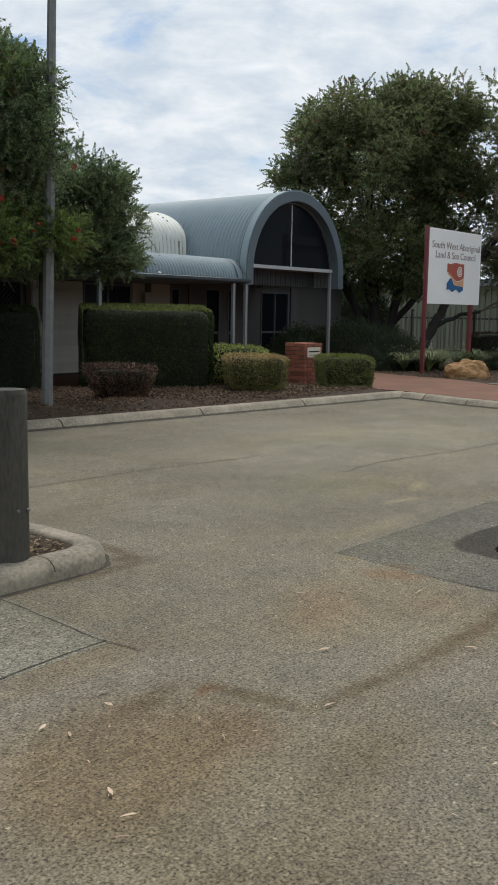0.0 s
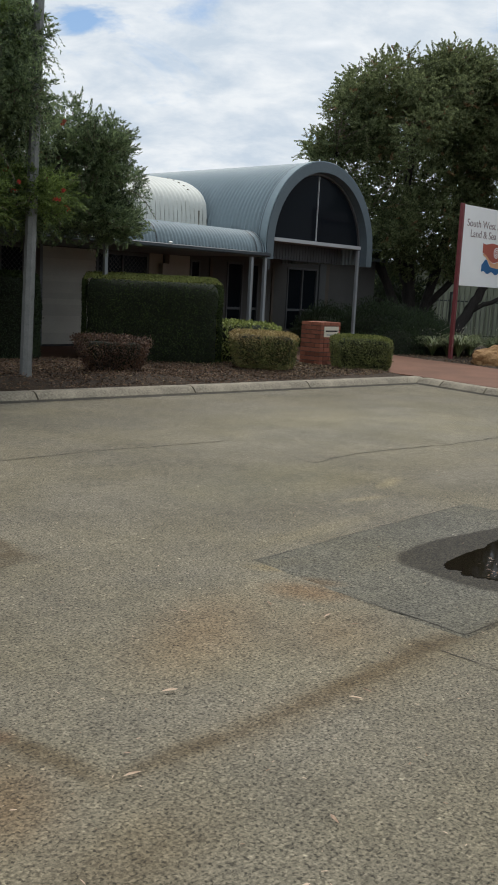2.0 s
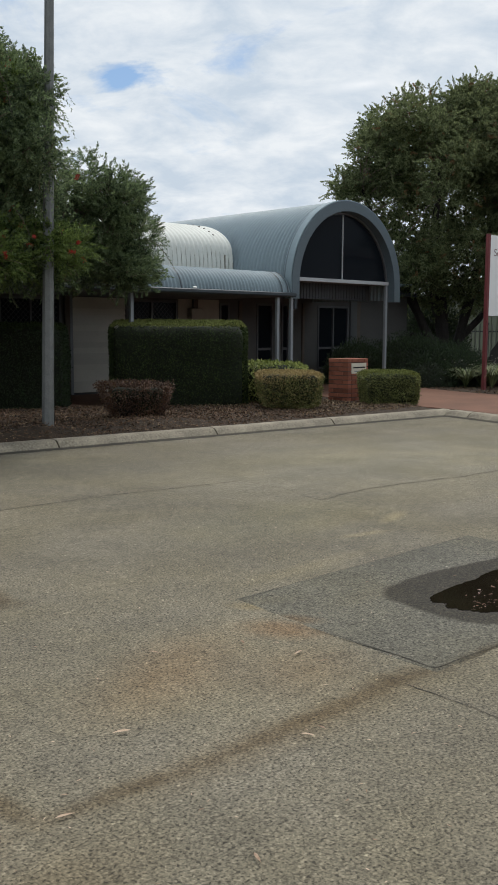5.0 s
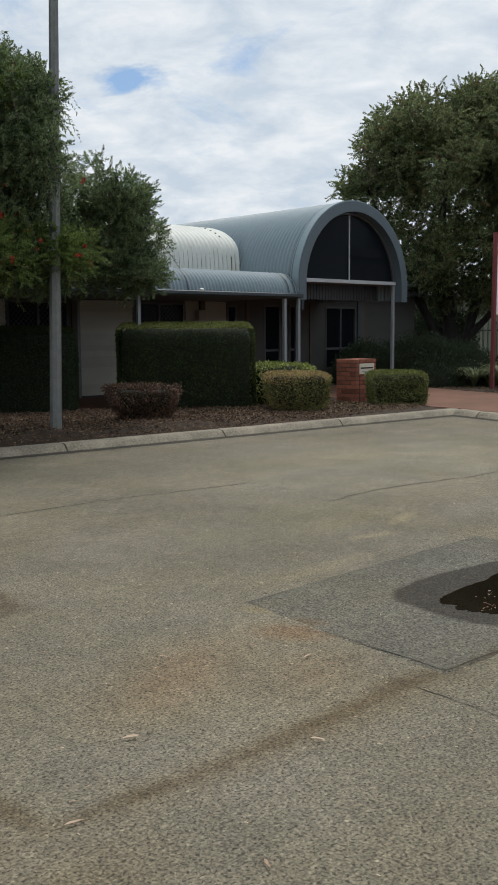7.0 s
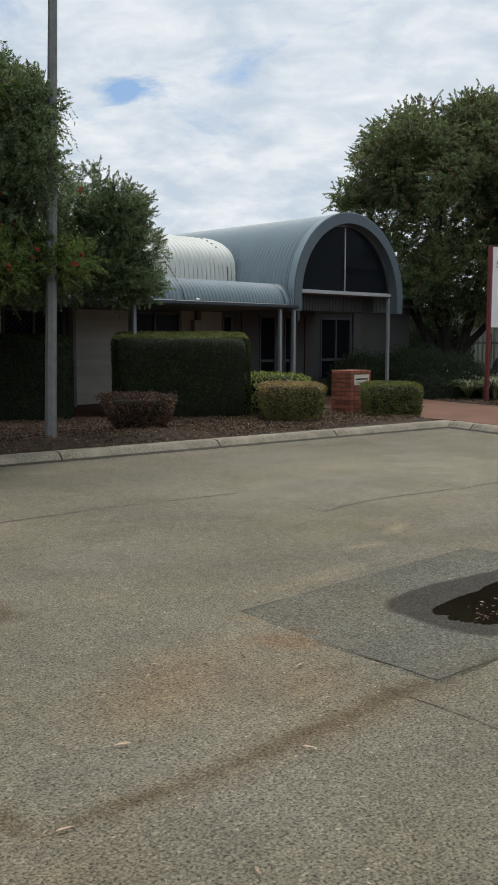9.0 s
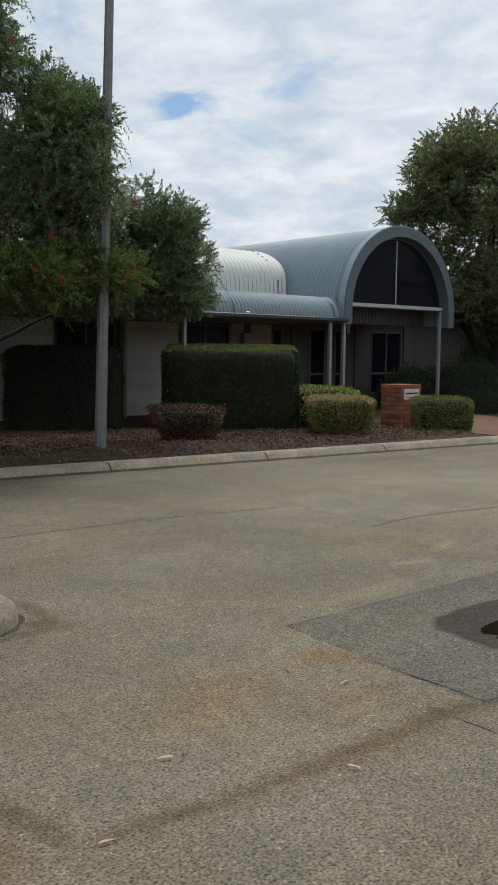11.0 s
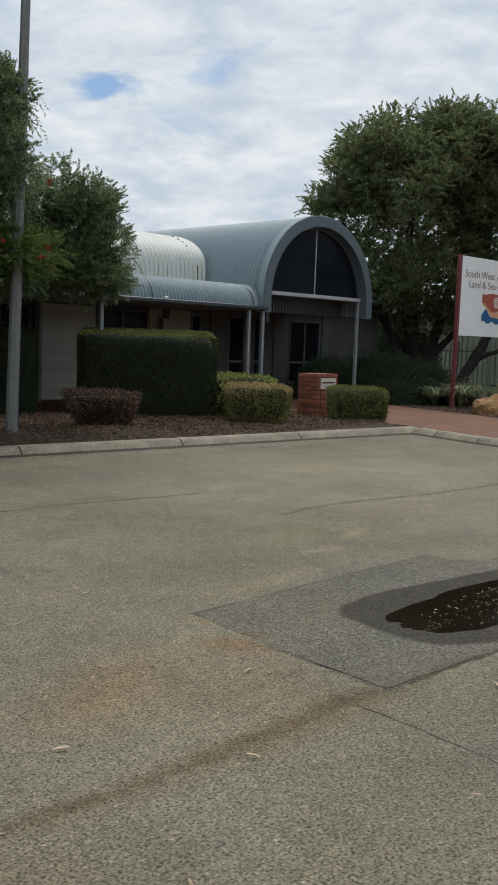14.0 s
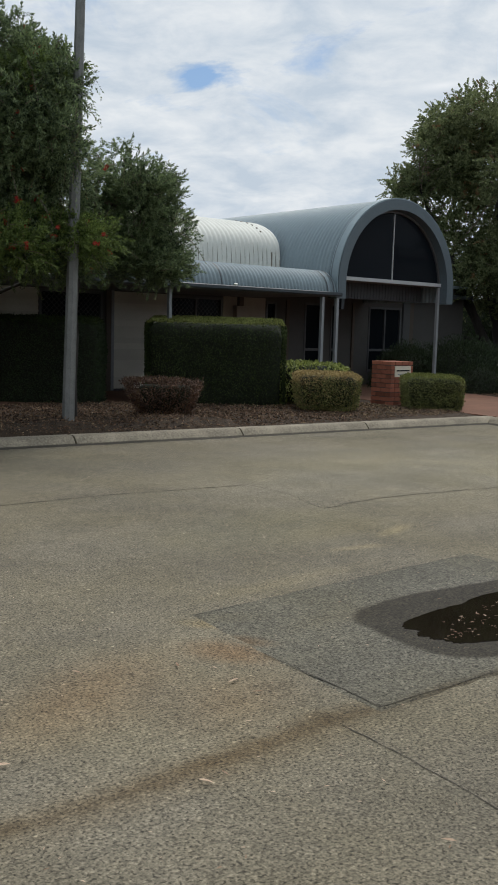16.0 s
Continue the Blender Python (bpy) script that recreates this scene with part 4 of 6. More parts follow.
for side in (-1, 1):
    edge = arc(CX, SPRING, R_IN - 0.07, 90, 180 if side < 0 else 0, 20)
    low = 2.62
    pts = [(CX + side * 0.02, low)] + [(x if abs(x - CX) > 0.02 else CX + side * 0.02, max(z, low)) for x, z in edge]
    bm = bmesh.new()
    front = [bm.verts.new((x, WIN_Y, z)) for x, z in pts]
    back = [bm.verts.new((x, WIN_Y + 0.012, z)) for x, z in pts]
    bm.faces.new(front)
    bm.faces.new(list(reversed(back)))
    for i in range(len(pts)):
        j = (i + 1) % len(pts)
        bm.faces.new((front[i], front[j], back[j], back[i]))
    bmesh.ops.remove_doubles(bm, verts=bm.verts, dist=0.0005)
    bmesh.ops.recalc_face_normals(bm, faces=bm.faces)
    part("pane", bm, GLASS, win, "dark tinted glass pane")
part("mullion", box(CX - 0.012, CX + 0.012, WIN_Y - 0.02, WIN_Y + 0.02, 2.62, SPRING + R_IN - 0.06, 0.006), PALE_FRAME, win)
part("transom", box(CX - R_IN + 0.01, CX + R_IN - 0.01, WIN_Y - 0.06, WIN_Y + 0.06, 2.555, 2.635, 0.008), PALE_FRAME, building, "pale grey beam under the arched window")
part("porch_column", box(4.785, 4.855, WIN_Y - 0.035, WIN_Y + 0.035, 0.11, 2.54, 0.01), POST_GREY, building, "pale grey square steel porch column")
for px, py in ((0.90, RING_Y), (1.32, RING_Y), (-2.78, -0.45), (-7.0, -0.45), (-11.0, -0.45)):
    part("verandah_post", box(px - 0.035, px + 0.035, py, py + 0.07, 0.11, 2.17, 0.008), POST_GREY, building, "pale grey square steel verandah post")
# back of the arch space, so that the vault is closed
bm = bmesh.new()
bm.faces.new([bm.verts.new((x, 6.0, z)) for x, z in vault_profile(R_OUT - 0.06, 2.2)])
part("vault_bulkhead", bm, SOFFIT, building)


def ribbed_panel(name, x0, x1, y, z0, z1, pitch, mat, parent):
    bm = bmesh.new()
    n = int((x1 - x0) / pitch)
    for k in range(n):
        a = x0 + k * pitch
        add_box(bm, a + 0.006, a + pitch - 0.006, y, y + 0.03, z0, z1)
    add_box(bm, x0, x1, y + 0.02, y + 0.06, z0, z1)
    return part(name, bm, mat, parent)


ribbed_panel("porch_lintel_cladding", CX - R_IN + 0.02, CX + R_IN - 0.02, WIN_Y + 0.5, 2.20, 2.56, 0.10, LINTEL, building)
part("porch_soffit", box(CX - R_IN, CX + R_IN, WIN_Y, 2.2, 2.56, 2.60), SOFFIT, building)
part("downpipe", box(2.08, 2.18, 0.0, 0.1, 1.95, 2.5, 0.02), GUTTER, building)

# verandah canopy along the front
canopy_profile = [(1.32, 2.82), (0.6, 2.78), (0.0, 2.73)] + [(-0.13 + 0.50 * math.cos(radians(a)), 2.225 + 0.50 * math.sin(radians(a))) for a in range(90, 185, 8)]
canopy = link_mesh("canopy_roof", corrugated("canopy_roof", canopy_profile, -13.0, 1.28, 0.092, 0.012, "x"), CANOPY_BLUE, building, "blue-grey corrugated bullnose verandah roof")
for lx in (-8.9, -5.3, -1.75, 1.02, 1.20):
    prof = np.array(canopy_profile)
    v = [(lx + dx, a, z + 0.016) for dx in (-0.014, 0.014) for a, z in prof]
    m = len(prof)
    link_mesh("sheet_lap", quick_mesh("sheet_lap", [(x, a - (0.014 if z < 2.6 else 0), z) for x, a, z in v], [(i, i + 1, m + i + 1, m + i) for i in range(m - 1)]), GUTTER, building)
bm = bmesh.new()
cross_section(bm, [(-0.60, 2.28), (-0.71, 2.28), (-0.735, 2.265), (-0.735, 2.215), (-0.71, 2.195), (-0.58, 2.195), (-0.58, 2.27)], -13.0, 1.36)
bmesh.ops.recalc_face_normals(bm, faces=bm.faces)
part("gutter", bm, GUTTER, building, "slate-blue metal roof gutter")
part("verandah_soffit", box(-13.0, 1.30, -0.58, FACE_Y, 2.19, 2.215), SOFFIT, building)
bm = bmesh.new()
bmesh.ops.create_uvsphere(bm, u_segments=12, v_segments=8, radius=0.032, matrix=Matrix.Translation((-1.52, -0.77, 2.30)) @ Matrix.Diagonal((1.5, 1, 0.7, 1)))
part("floodlight", bm, SIGN_WHITE, building, "small white light on the gutter")

# weathered white curved roof behind the canopy
white_profile = [(1.22, 2.74), (1.23, 3.0), (1.25, 3.18)] + [(1.25 + 1.35 * (1 - math.cos(radians(a))), 3.18 + 0.72 * math.sin(radians(a))) for a in range(10, 91, 8)] + [(3.6, 3.94), (5.5, 3.7)]
link_mesh("white_curved_roof", corrugated("white_curved_roof", white_profile[::-1], -13.0, 1.33, 0.125, 0.014, "x"), ROOF_WHITE, building, "weathered white corrugated curved roof")


def roof_streaks():
    """Vertical dirt streaks in the valleys of the white sheeting, and a row of dark screw slots near its end."""
    rng = np.random.default_rng(21)
    bm = bmesh.new()
    for k in range(420):
        x = round(rng.uniform(-6.5, 1.2) / 0.125) * 0.125 + 0.0625
        z0 = 2.78 + rng.uniform(0, 0.30) * rng.uniform(0, 1)
        z1 = z0 + rng.uniform(0.10, 0.42)
        w = rng.uniform(0.002, 0.007)
        rows = []
        for z, ww in ((z0, w * 0.5), (3.0 if z0 < 2.95 < z1 - 0.03 else (z0 + z1) / 2, w), (z1, w * 0.3)):
            y = 1.203 + 0.0385 * (z - 2.74) + 0.08 * max(0.0, z - 3.0)
            rows.append([bm.verts.new((x - ww, y, z)), bm.verts.new((x + ww, y, z))])
        for r0, r1 in zip(rows, rows[1:]):
            bm.faces.new((r0[0], r0[1], r1[1], r1[0]))
    for k, a in enumerate(range(36, 84, 9)):
        y, z = 1.25 + 1.35 * (1 - math.cos(radians(a))), 3.18 + 0.72 * math.sin(radians(a)) + 0.022
        add_box(bm, 0.96, 0.98, y - 0.03, y + 0.03, z - 0.03, z)
    add_box(bm, 1.06, 1.085, 1.205, 1.22, 2.80, 3.16)
    return tagged(part("roof_streaks", bm, STREAK, building), kind="stuff")


roof_streaks()

# ground-floor wall with real openings
OPENINGS = [(-8.6, -7.2, 0.95, 2.15), (-6.6, -5.5, 0.95, 2.15), (-4.05, -2.62, 0.95, 2.15), (-0.97, 0.49, 0.95, 2.15), (1.80, 2.12, 0.12, 2.12), (3.04, 3.62, 0.30, 2.14), (3.93, 4.20, 0.30, 2.14),
            (5.30, 6.55, 0.45, 2.12)]
wall = part("front_wall", wall_with_openings(-13.0, 9.2, FACE_Y, FACE_Y + 0.2, 0.05, 2.75, OPENINGS), RENDERED, building, "front wall coloured dark for deep verandah shade")
for k, (a, b, za, zb) in enumerate(OPENINGS):
    door = za < 0.4
    bm = bmesh.new()
    for x0, x1, z0, z1 in ((a, a + 0.05, za, zb), (b - 0.05, b, za, zb), (a + 0.05, b - 0.05, zb - 0.05, zb), (a + 0.05, b - 0.05, za, za + 0.06)):
        add_box(bm, x0, x1, FACE_Y - 0.02, FACE_Y + 0.06, z0, z1, 0.004)
    if b - a > 1.0:
        m = (a + b) / 2
        add_box(bm, m - 0.025, m + 0.025, FACE_Y - 0.015, FACE_Y + 0.06, za + 0.06, zb - 0.05)
    if a > 2.5:
        add_box(bm, a + 0.05, b - 0.05, FACE_Y - 0.01, FACE_Y + 0.05, 0.98, 1.04)
    w = part("glazed_door" if a > 2.5 else "window", bm, FRAME_GREY, building, "grey-framed dark glazing")
    part("pane", box(a + 0.05, b - 0.05, FACE_Y + 0.03, FACE_Y + 0.042, za + 0.06, zb - 0.05), GLASS, w)
    if -1.2 < a < 0.2 or a < -2:
        # diamond security mesh before the glass
        bm = bmesh.new()
        step, hgt, wid = 0.11, zb - za - 0.11, b - a - 0.1
        for s in (-1, 1):
            for q in np.arange(-hgt, wid + hgt, step):
                lo, hi = max(0.0, q if s > 0 else q - hgt), min(wid, q + hgt if s > 0 else q)
                if hi - lo < 0.02:
                    continue
                t0, t1 = ((lo - q) if s > 0 else (q - lo)), ((hi - q) if s > 0 else (q - hi))
                p0, p1 = Vector((a + 0.05 + lo, FACE_Y + 0.01, za + 0.06 + t0)), Vector((a + 0.05 + hi, FACE_Y + 0.01, za + 0.06 + t1))
                d = (p1 - p0).normalized().cross(Vector((0, 1, 0))) * 0.004
                bm.faces.new([bm.verts.new(v) for v in (p0 - d, p1 - d, p1 + d, p0 + d)])
        part("security_mesh", bm, FRAME_GREY, w)
part("corner_trim", box(-2.56, -2.44, FACE_Y - 0.06, FACE_Y, 0.12, 2.19, 0.01), DARK_TRIM, building)
part("corner_trim", box(-2.43, -2.36, FACE_Y - 0.045, FACE_Y, 0.12, 2.19, 0.01), POST_GREY, building)
part("pilaster", box(6.60, 6.87, FACE_Y - 0.05, FACE_Y, 0.12, 2.5), FRAME_GREY, building)
part("dark_jamb", box(6.88, 7.04, FACE_Y - 0.03, FACE_Y, 0.12, 2.4), DARK_TRIM, building)
part("dark_jamb", box(2.42, 2.52, FACE_Y - 0.04, FACE_Y, 0.12, 2.19), DARK_TRIM, building)
part("dark_jamb", box(4.68, 4.76, FACE_Y - 0.04, FACE_Y, 0.12, 2.19), DARK_TRIM, building)
part("meter_box", box(0.80, 1.16, FACE_Y - 0.16, FACE_Y - 0.012, 1.5, 1.98, 0.01), BEIGE, building)
part("wall_panel", box(0.52, 1.77, FACE_Y - 0.012, FACE_Y, 0.12, 2.188), BEIGE, building, "beige painted wall panel")
part("conduit", box(0.92, 1.05, FACE_Y - 0.10, FACE_Y, 1.98, 2.19, 0.01), DARK_TRIM, building)
for x0, x1 in ((-2.355, -1.0), (-5.48, -4.08), (-7.18, -6.63), (-13.0, -8.63)):
    z = 0.16
    while z < 2.15:
        bm = bmesh.new()
        vs = [bm.verts.new(p) for p in ((x0, FACE_Y - 0.046, z), (x1, FACE_Y - 0.046, z), (x1, FACE_Y - 0.008, z + 0.118), (x0, FACE_Y - 0.008, z + 0.118),
                                        (x0, FACE_Y, z), (x1, FACE_Y, z), (x1, FACE_Y, z + 0.118), (x0, FACE_Y, z + 0.118))]
        for q in ((0, 1, 2, 3), (1, 0, 4, 5), (3, 2, 6, 7), (0, 3, 7, 4), (2, 1, 5, 6)):
            bm.faces.new([vs[i] for i in q])
        part("weatherboard", bm, BOARD, wall)
        z += 0.118
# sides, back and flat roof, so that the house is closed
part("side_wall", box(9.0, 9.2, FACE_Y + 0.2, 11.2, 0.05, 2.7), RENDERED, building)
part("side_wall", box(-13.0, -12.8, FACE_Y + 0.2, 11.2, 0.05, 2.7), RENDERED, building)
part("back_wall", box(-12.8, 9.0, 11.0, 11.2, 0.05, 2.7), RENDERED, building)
part("main_roof", box(-13.2, 1.25, 5.4, 11.4, 2.7, 3.6), STEEL_BLUE, building)
part("side_roof", box(5.1, 9.1, 1.9, 11.4, 2.72, 2.80), STEEL_BLUE, building)
part("side_gutter", box(5.04, 9.1, 1.76, 1.88, 2.44, 2.54, 0.02), GUTTER, building)
part("side_soffit", box(5.04, 9.1, 1.88, FACE_Y, 2.50, 2.54), SOFFIT, building)

# ---- brick letterbox pillar ----
def pillar():
    x0, x1, y0, y1 = 0.78, 1.40, -2.68, -2.18
    base = thing("letterbox_pillar", "low red-brick pillar with a cream letterbox panel", "letterbox", ((x0 + x1) / 2, (y0 + y1) / 2, 0.1))
    part("mortar_core", box(x0 + 0.014, x1 - 0.014, y0 + 0.014, y1 - 0.014, 0.08, 0.925), MORTAR, base)
    shapes = {}

    def brick(xa, xb, ya, yb, za, zb):
        key = (round(xb - xa, 3), round(yb - ya, 3), round(zb - za, 3))
        if key not in shapes:
            me = bpy.data.meshes.new("brick")
            bm = box(-key[0] / 2, key[0] / 2, -key[1] / 2, key[1] / 2, -key[2] / 2, key[2] / 2, 0.005)
            bm.to_mesh(me)
            bm.free()
            me.materials.append(BRICK)
            shapes[key] = me
        ob = new("brick", shapes[key])
        ob.parent = base
        ob.matrix_parent_inverse = Matrix.Translation(-base.location)
        ob.location = ((xa + xb) / 2, (ya + yb) / 2, (za + zb) / 2)
    z, g = 0.09, 0.012
    for course in range(10):
        h = 0.073 if course < 9 else 0.066
        odd = course % 2
        # faces towards -x and +x carry stretchers along y; those towards -y and +y fill between them
        cuts_y = [y0, y0 + 0.25, y1] if odd else [y0, y0 + 0.125, y0 + 0.375, y1]
        for ya, yb in zip(cuts_y, cuts_y[1:]):
            brick(x0, x0 + 0.11, ya + (g if ya > y0 else 0), yb, z, z + h)
            brick(x1 - 0.11, x1, ya + (g if ya > y0 else 0), yb, z, z + h)
        cuts_x = [x0 + 0.122, x0 + 0.31, x1 - 0.11] if odd else [x0 + 0.122, x0 + 0.24, x1 - 0.11]
        for xa, xb in zip(cuts_x, cuts_x[1:]):
            brick(xa, xb - g, y0, y0 + 0.11, z, z + h)
            brick(xa, xb - g, y1 - 0.11, y1, z, z + h)
        if course == 9:
            brick(x0 + 0.122, x1 - 0.122, y0 + 0.122, y1 - 0.122, z, z + h)
        z += 0.086
    panel = part("letterbox_panel", box(x0 + 0.10, x1 - 0.07, y0 - 0.014, y0 + 0.004, 0.640, 0.845, 0.006), CREAM_METAL, base, "cream metal letterbox front")
    part("slot", box(x0 + 0.14, x1 - 0.11, y0 - 0.018, y0 - 0.010, 0.745, 0.772), BLACK, panel)
    part("flap", box(x0 + 0.135, x1 - 0.105, y0 - 0.022, y0 - 0.013, 0.772, 0.786), CREAM_METAL, panel)
    part("name_bar", box(x0 + 0.18, x1 - 0.15, y0 - 0.017, y0 - 0.012, 0.672, 0.695), POST_GREY, panel)


pillar()

# ---- lamp pole ----
def lamp_pole():
    px, py = -6.80, -3.92
    base = thing("lamp_pole", "tall tapered octagonal galvanised steel lamp pole", "lamp pole", (px, py, 0.1))
    verts, faces = [], []
    for z, r in ((0.05, 0.082), (2.6, 0.073), (5.6, 0.060), (9.0, 0.046)):
        for k in range(8):
            a = radians(45 * k + 26)
            verts.append((px + r * math.cos(a) + 0.0183 * (z - 0.1), py + r * math.sin(a) - 0.0166 * (z - 0.1), z))
    for i in range(3):
        for k in range(8):
            faces.append((i * 8 + k, i * 8 + (k + 1) % 8, (i + 1) * 8 + (k + 1) % 8, (i + 1) * 8 + k))
    faces.append((24, 25, 26, 27))
    faces.append((24, 27, 28, 31))
    faces.append((28, 29, 30, 31))
    link_mesh("shaft", quick_mesh("shaft", verts, faces), GALV, base)


lamp_pole()

# ---- sign ----
def wavy_shape(top, bottom, x0, x1, y, n=24):
    """A flat coloured shape between two curves z(x)."""
    bm = bmesh.new()
    xs = [x0 + (x1 - x0) * k / n for k in range(n + 1)]
    up = [bm.verts.new((x, y, top((x - x0) / (x1 - x0)))) for x in xs]
    dn = [bm.verts.new((x, y, bottom((x - x0) / (x1 - x0)))) for x in xs]
    for i in range(n):
        bm.faces.new((dn[i], dn[i + 1], up[i + 1], up[i]))
    return bm


def word_mesh(words):
    """Words in the built-in font as a flat mesh."""
    cu = bpy.data.curves.new("lettering", "FONT")
    cu.body, cu.size, cu.extrude, cu.offset = words, 0.24, 0.002, -0.001
    ob = bpy.data.objects.new("lettering", cu)
    scene.collection.objects.link(ob)
    bpy.context.view_layer.update()
    me = bpy.data.meshes.new_from_object(ob.evaluated_get(bpy.context.evaluated_depsgraph_get()))
    bpy.data.objects.remove(ob)
    me.materials.clear()
    return me


def sign_board():
    y, x0, x1, z0, z1 = -2.65, 5.80, 8.58, 1.83, 3.67
    base = thing("sign_board", "white sign panel with dark lettering on two red steel posts", "sign", (7.2, y + 0.08, 0.1))
    panel = part("panel", box(x0, x1, y, y + 0.045, z0, z1, 0.006), SIGN_WHITE, base, "white sign panel")
    part("post", box(x0 - 0.085, x0 - 0.002, y - 0.01, y + 0.075, 0.08, z1 + 0.02, 0.008), SIGN_RED, base, "dark red steel sign post")
    part("post", box(x1 - 0.33, x1 - 0.23, y + 0.05, y + 0.15, 0.08, z1 - 0.05, 0.008), SIGN_RED, base, "dark red steel sign post")
    for zz in (2.1, 3.4):
        part("rail", box(x0, x1 - 0.1, y + 0.045, y + 0.085, zz - 0.03, zz + 0.03), SIGN_RED, base)
    for words, cx, z, width in (("South West Aboriginal", 7.22, 3.20, 2.52), ("Land & Sea Council", 7.20, 2.965, 2.10)):
        whole = word_mesh(words)
        left, span = min(v.co.x for v in whole.vertices), max(v.co.x for v in whole.vertices) - min(v.co.x for v in whole.vertices)
        for k, word in enumerate(words.split()):
            upto = word_mesh(" ".join(words.split()[:k + 1]))
            me = word_mesh(word)
            shift = max(v.co.x for v in upto.vertices) - max(v.co.x for v in me.vertices) - left
            me.transform(Matrix.Translation((cx - width / 2, y - 0.006, z)) @ Matrix.Rotation(radians(90), 4, "X") @
                         Matrix.Diagonal((width / span, 1, 1, 1)) @ Matrix.Translation((shift, 0, 0)))
            link_mesh("lettering", me, INK, panel)
    lx0, lx1 = 6.76, 7.66
    wave = lambda t: 2.56 + 0.07 * math.sin(6.0 * t + 1.2) - 0.12 * t
    part("emblem", wavy_shape(lambda t: 2.86 - 0.03 * math.sin(9 * t) * (1 - t), wave, lx0, lx1, y - 0.005), INK_RED, panel, "brick-red emblem shape")
    part("emblem", wavy_shape(lambda t: wave(t) - 0.012, lambda t: wave(t) - 0.05 - 0.17 * t, lx0 + 0.04, lx1, y - 0.004), INK_PEACH, panel, "peach emblem band")
    part("emblem", wavy_shape(lambda t: 2.33 + 0.17 * math.exp(-((t - 0.22) / 0.16) ** 2) - 0.05 * t, lambda t: 2.18 + 0.03 * math.sin(14 * t) - 0.02 * t, lx0, lx1 - 0.02, y - 0.006), INK_BLUE, panel, "blue wave emblem")
    for r, mat, d in ((0.13, SIGN_WHITE, 0.008), (0.105, INK_RED, 0.009), (0.082, SIGN_WHITE, 0.010), (0.060, INK_RED, 0.011), (0.038, SIGN_WHITE, 0.012), (0.018, INK_RED, 0.013)):
        bm = bmesh.new()
        bmesh.ops.create_circle(bm, cap_ends=True, segments=28, radius=r, matrix=pose(lx1 - 0.24, y - d, 2.66, 90))
        part("emblem_ring", bm, mat, panel)


sign_board()


def boulder():
    base_at = Vector((5.15, -4.15, 0.1))
    bm = bmesh.new()
    bmesh.ops.create_icosphere(bm, subdivisions=4, radius=1.0)
    for v in bm.verts:
        d = v.co.normalized()
        r = 1 + 0.22 * noise.noise(d * 1.7 + Vector((3, 1, 0))) + 0.09 * noise.noise(d * 4.1) + 0.03 * noise.noise(d * 11)
        v.co = Vector((d.x * r * 0.54, d.y * r * 0.40, max(-0.15, d.z * r * 0.38)))
        c, s = math.cos(radians(-40)), math.sin(radians(-40))
        v.co = base_at + Vector((c * v.co.x - s * v.co.y, s * v.co.x + c * v.co.y, v.co.z + 0.06))
    ob = part("boulder", bm, ROCK)
    tagged(ob, "rough orange-brown sandstone boulder on mulch", "rock")



boulder()
edging = part("edging_strip", box(-0.08, 1.5, -0.045, 0.045, 0.06, 0.135, 0.01), CONCRETE)
edging.matrix_world = Matrix.Translation((3.72, -5.47, 0)) @ Matrix.Rotation(radians(-42), 4, "Z")
tagged(edging, "pale concrete edging strip between path and mulch", "edging", kind="structure")

# ---- clipped hedges and bushes ----
def rounded_block(cx, cy, turn, half_w, half_d, z0, z1, tilt, power, n, rng):
    """Points and normals on a clipped bush: a superellipsoid, whose top may rise towards its back."""
    d = unit(rng.normal(size=(n * 2, 3)))
    # even out over the faces of the block
    q = (np.abs(d) ** power).sum(1) ** (-1 / power)
    p = d * q[:, None]
    nrm = unit(np.sign(p) * np.abs(p) ** (power - 1) / (half_w, half_d, (z1 - z0) / 2))
    keep = rng.uniform(size=len(p)) < np.clip(q ** 2 / 2.2, 0.2, 1)
    p, nrm = p[keep][:n], nrm[keep][:n]
    return p, nrm


def place_block(p, cx, cy, turn, half_w, half_d, z0, z1, tilt, taper=0.0):
    c, s = math.cos(turn), math.sin(turn)
    slim = 1 - taper * np.clip(1 - p[:, 2], 0, 2) / 2
    x, y = p[:, 0] * half_w * slim, p[:, 1] * half_d * slim
    z = z0 + (p[:, 2] + 1) / 2 * (z1 - z0 + tilt * p[:, 1])
    return np.stack([cx + c * x - s * y, cy + s * x + c * y, z], 1)


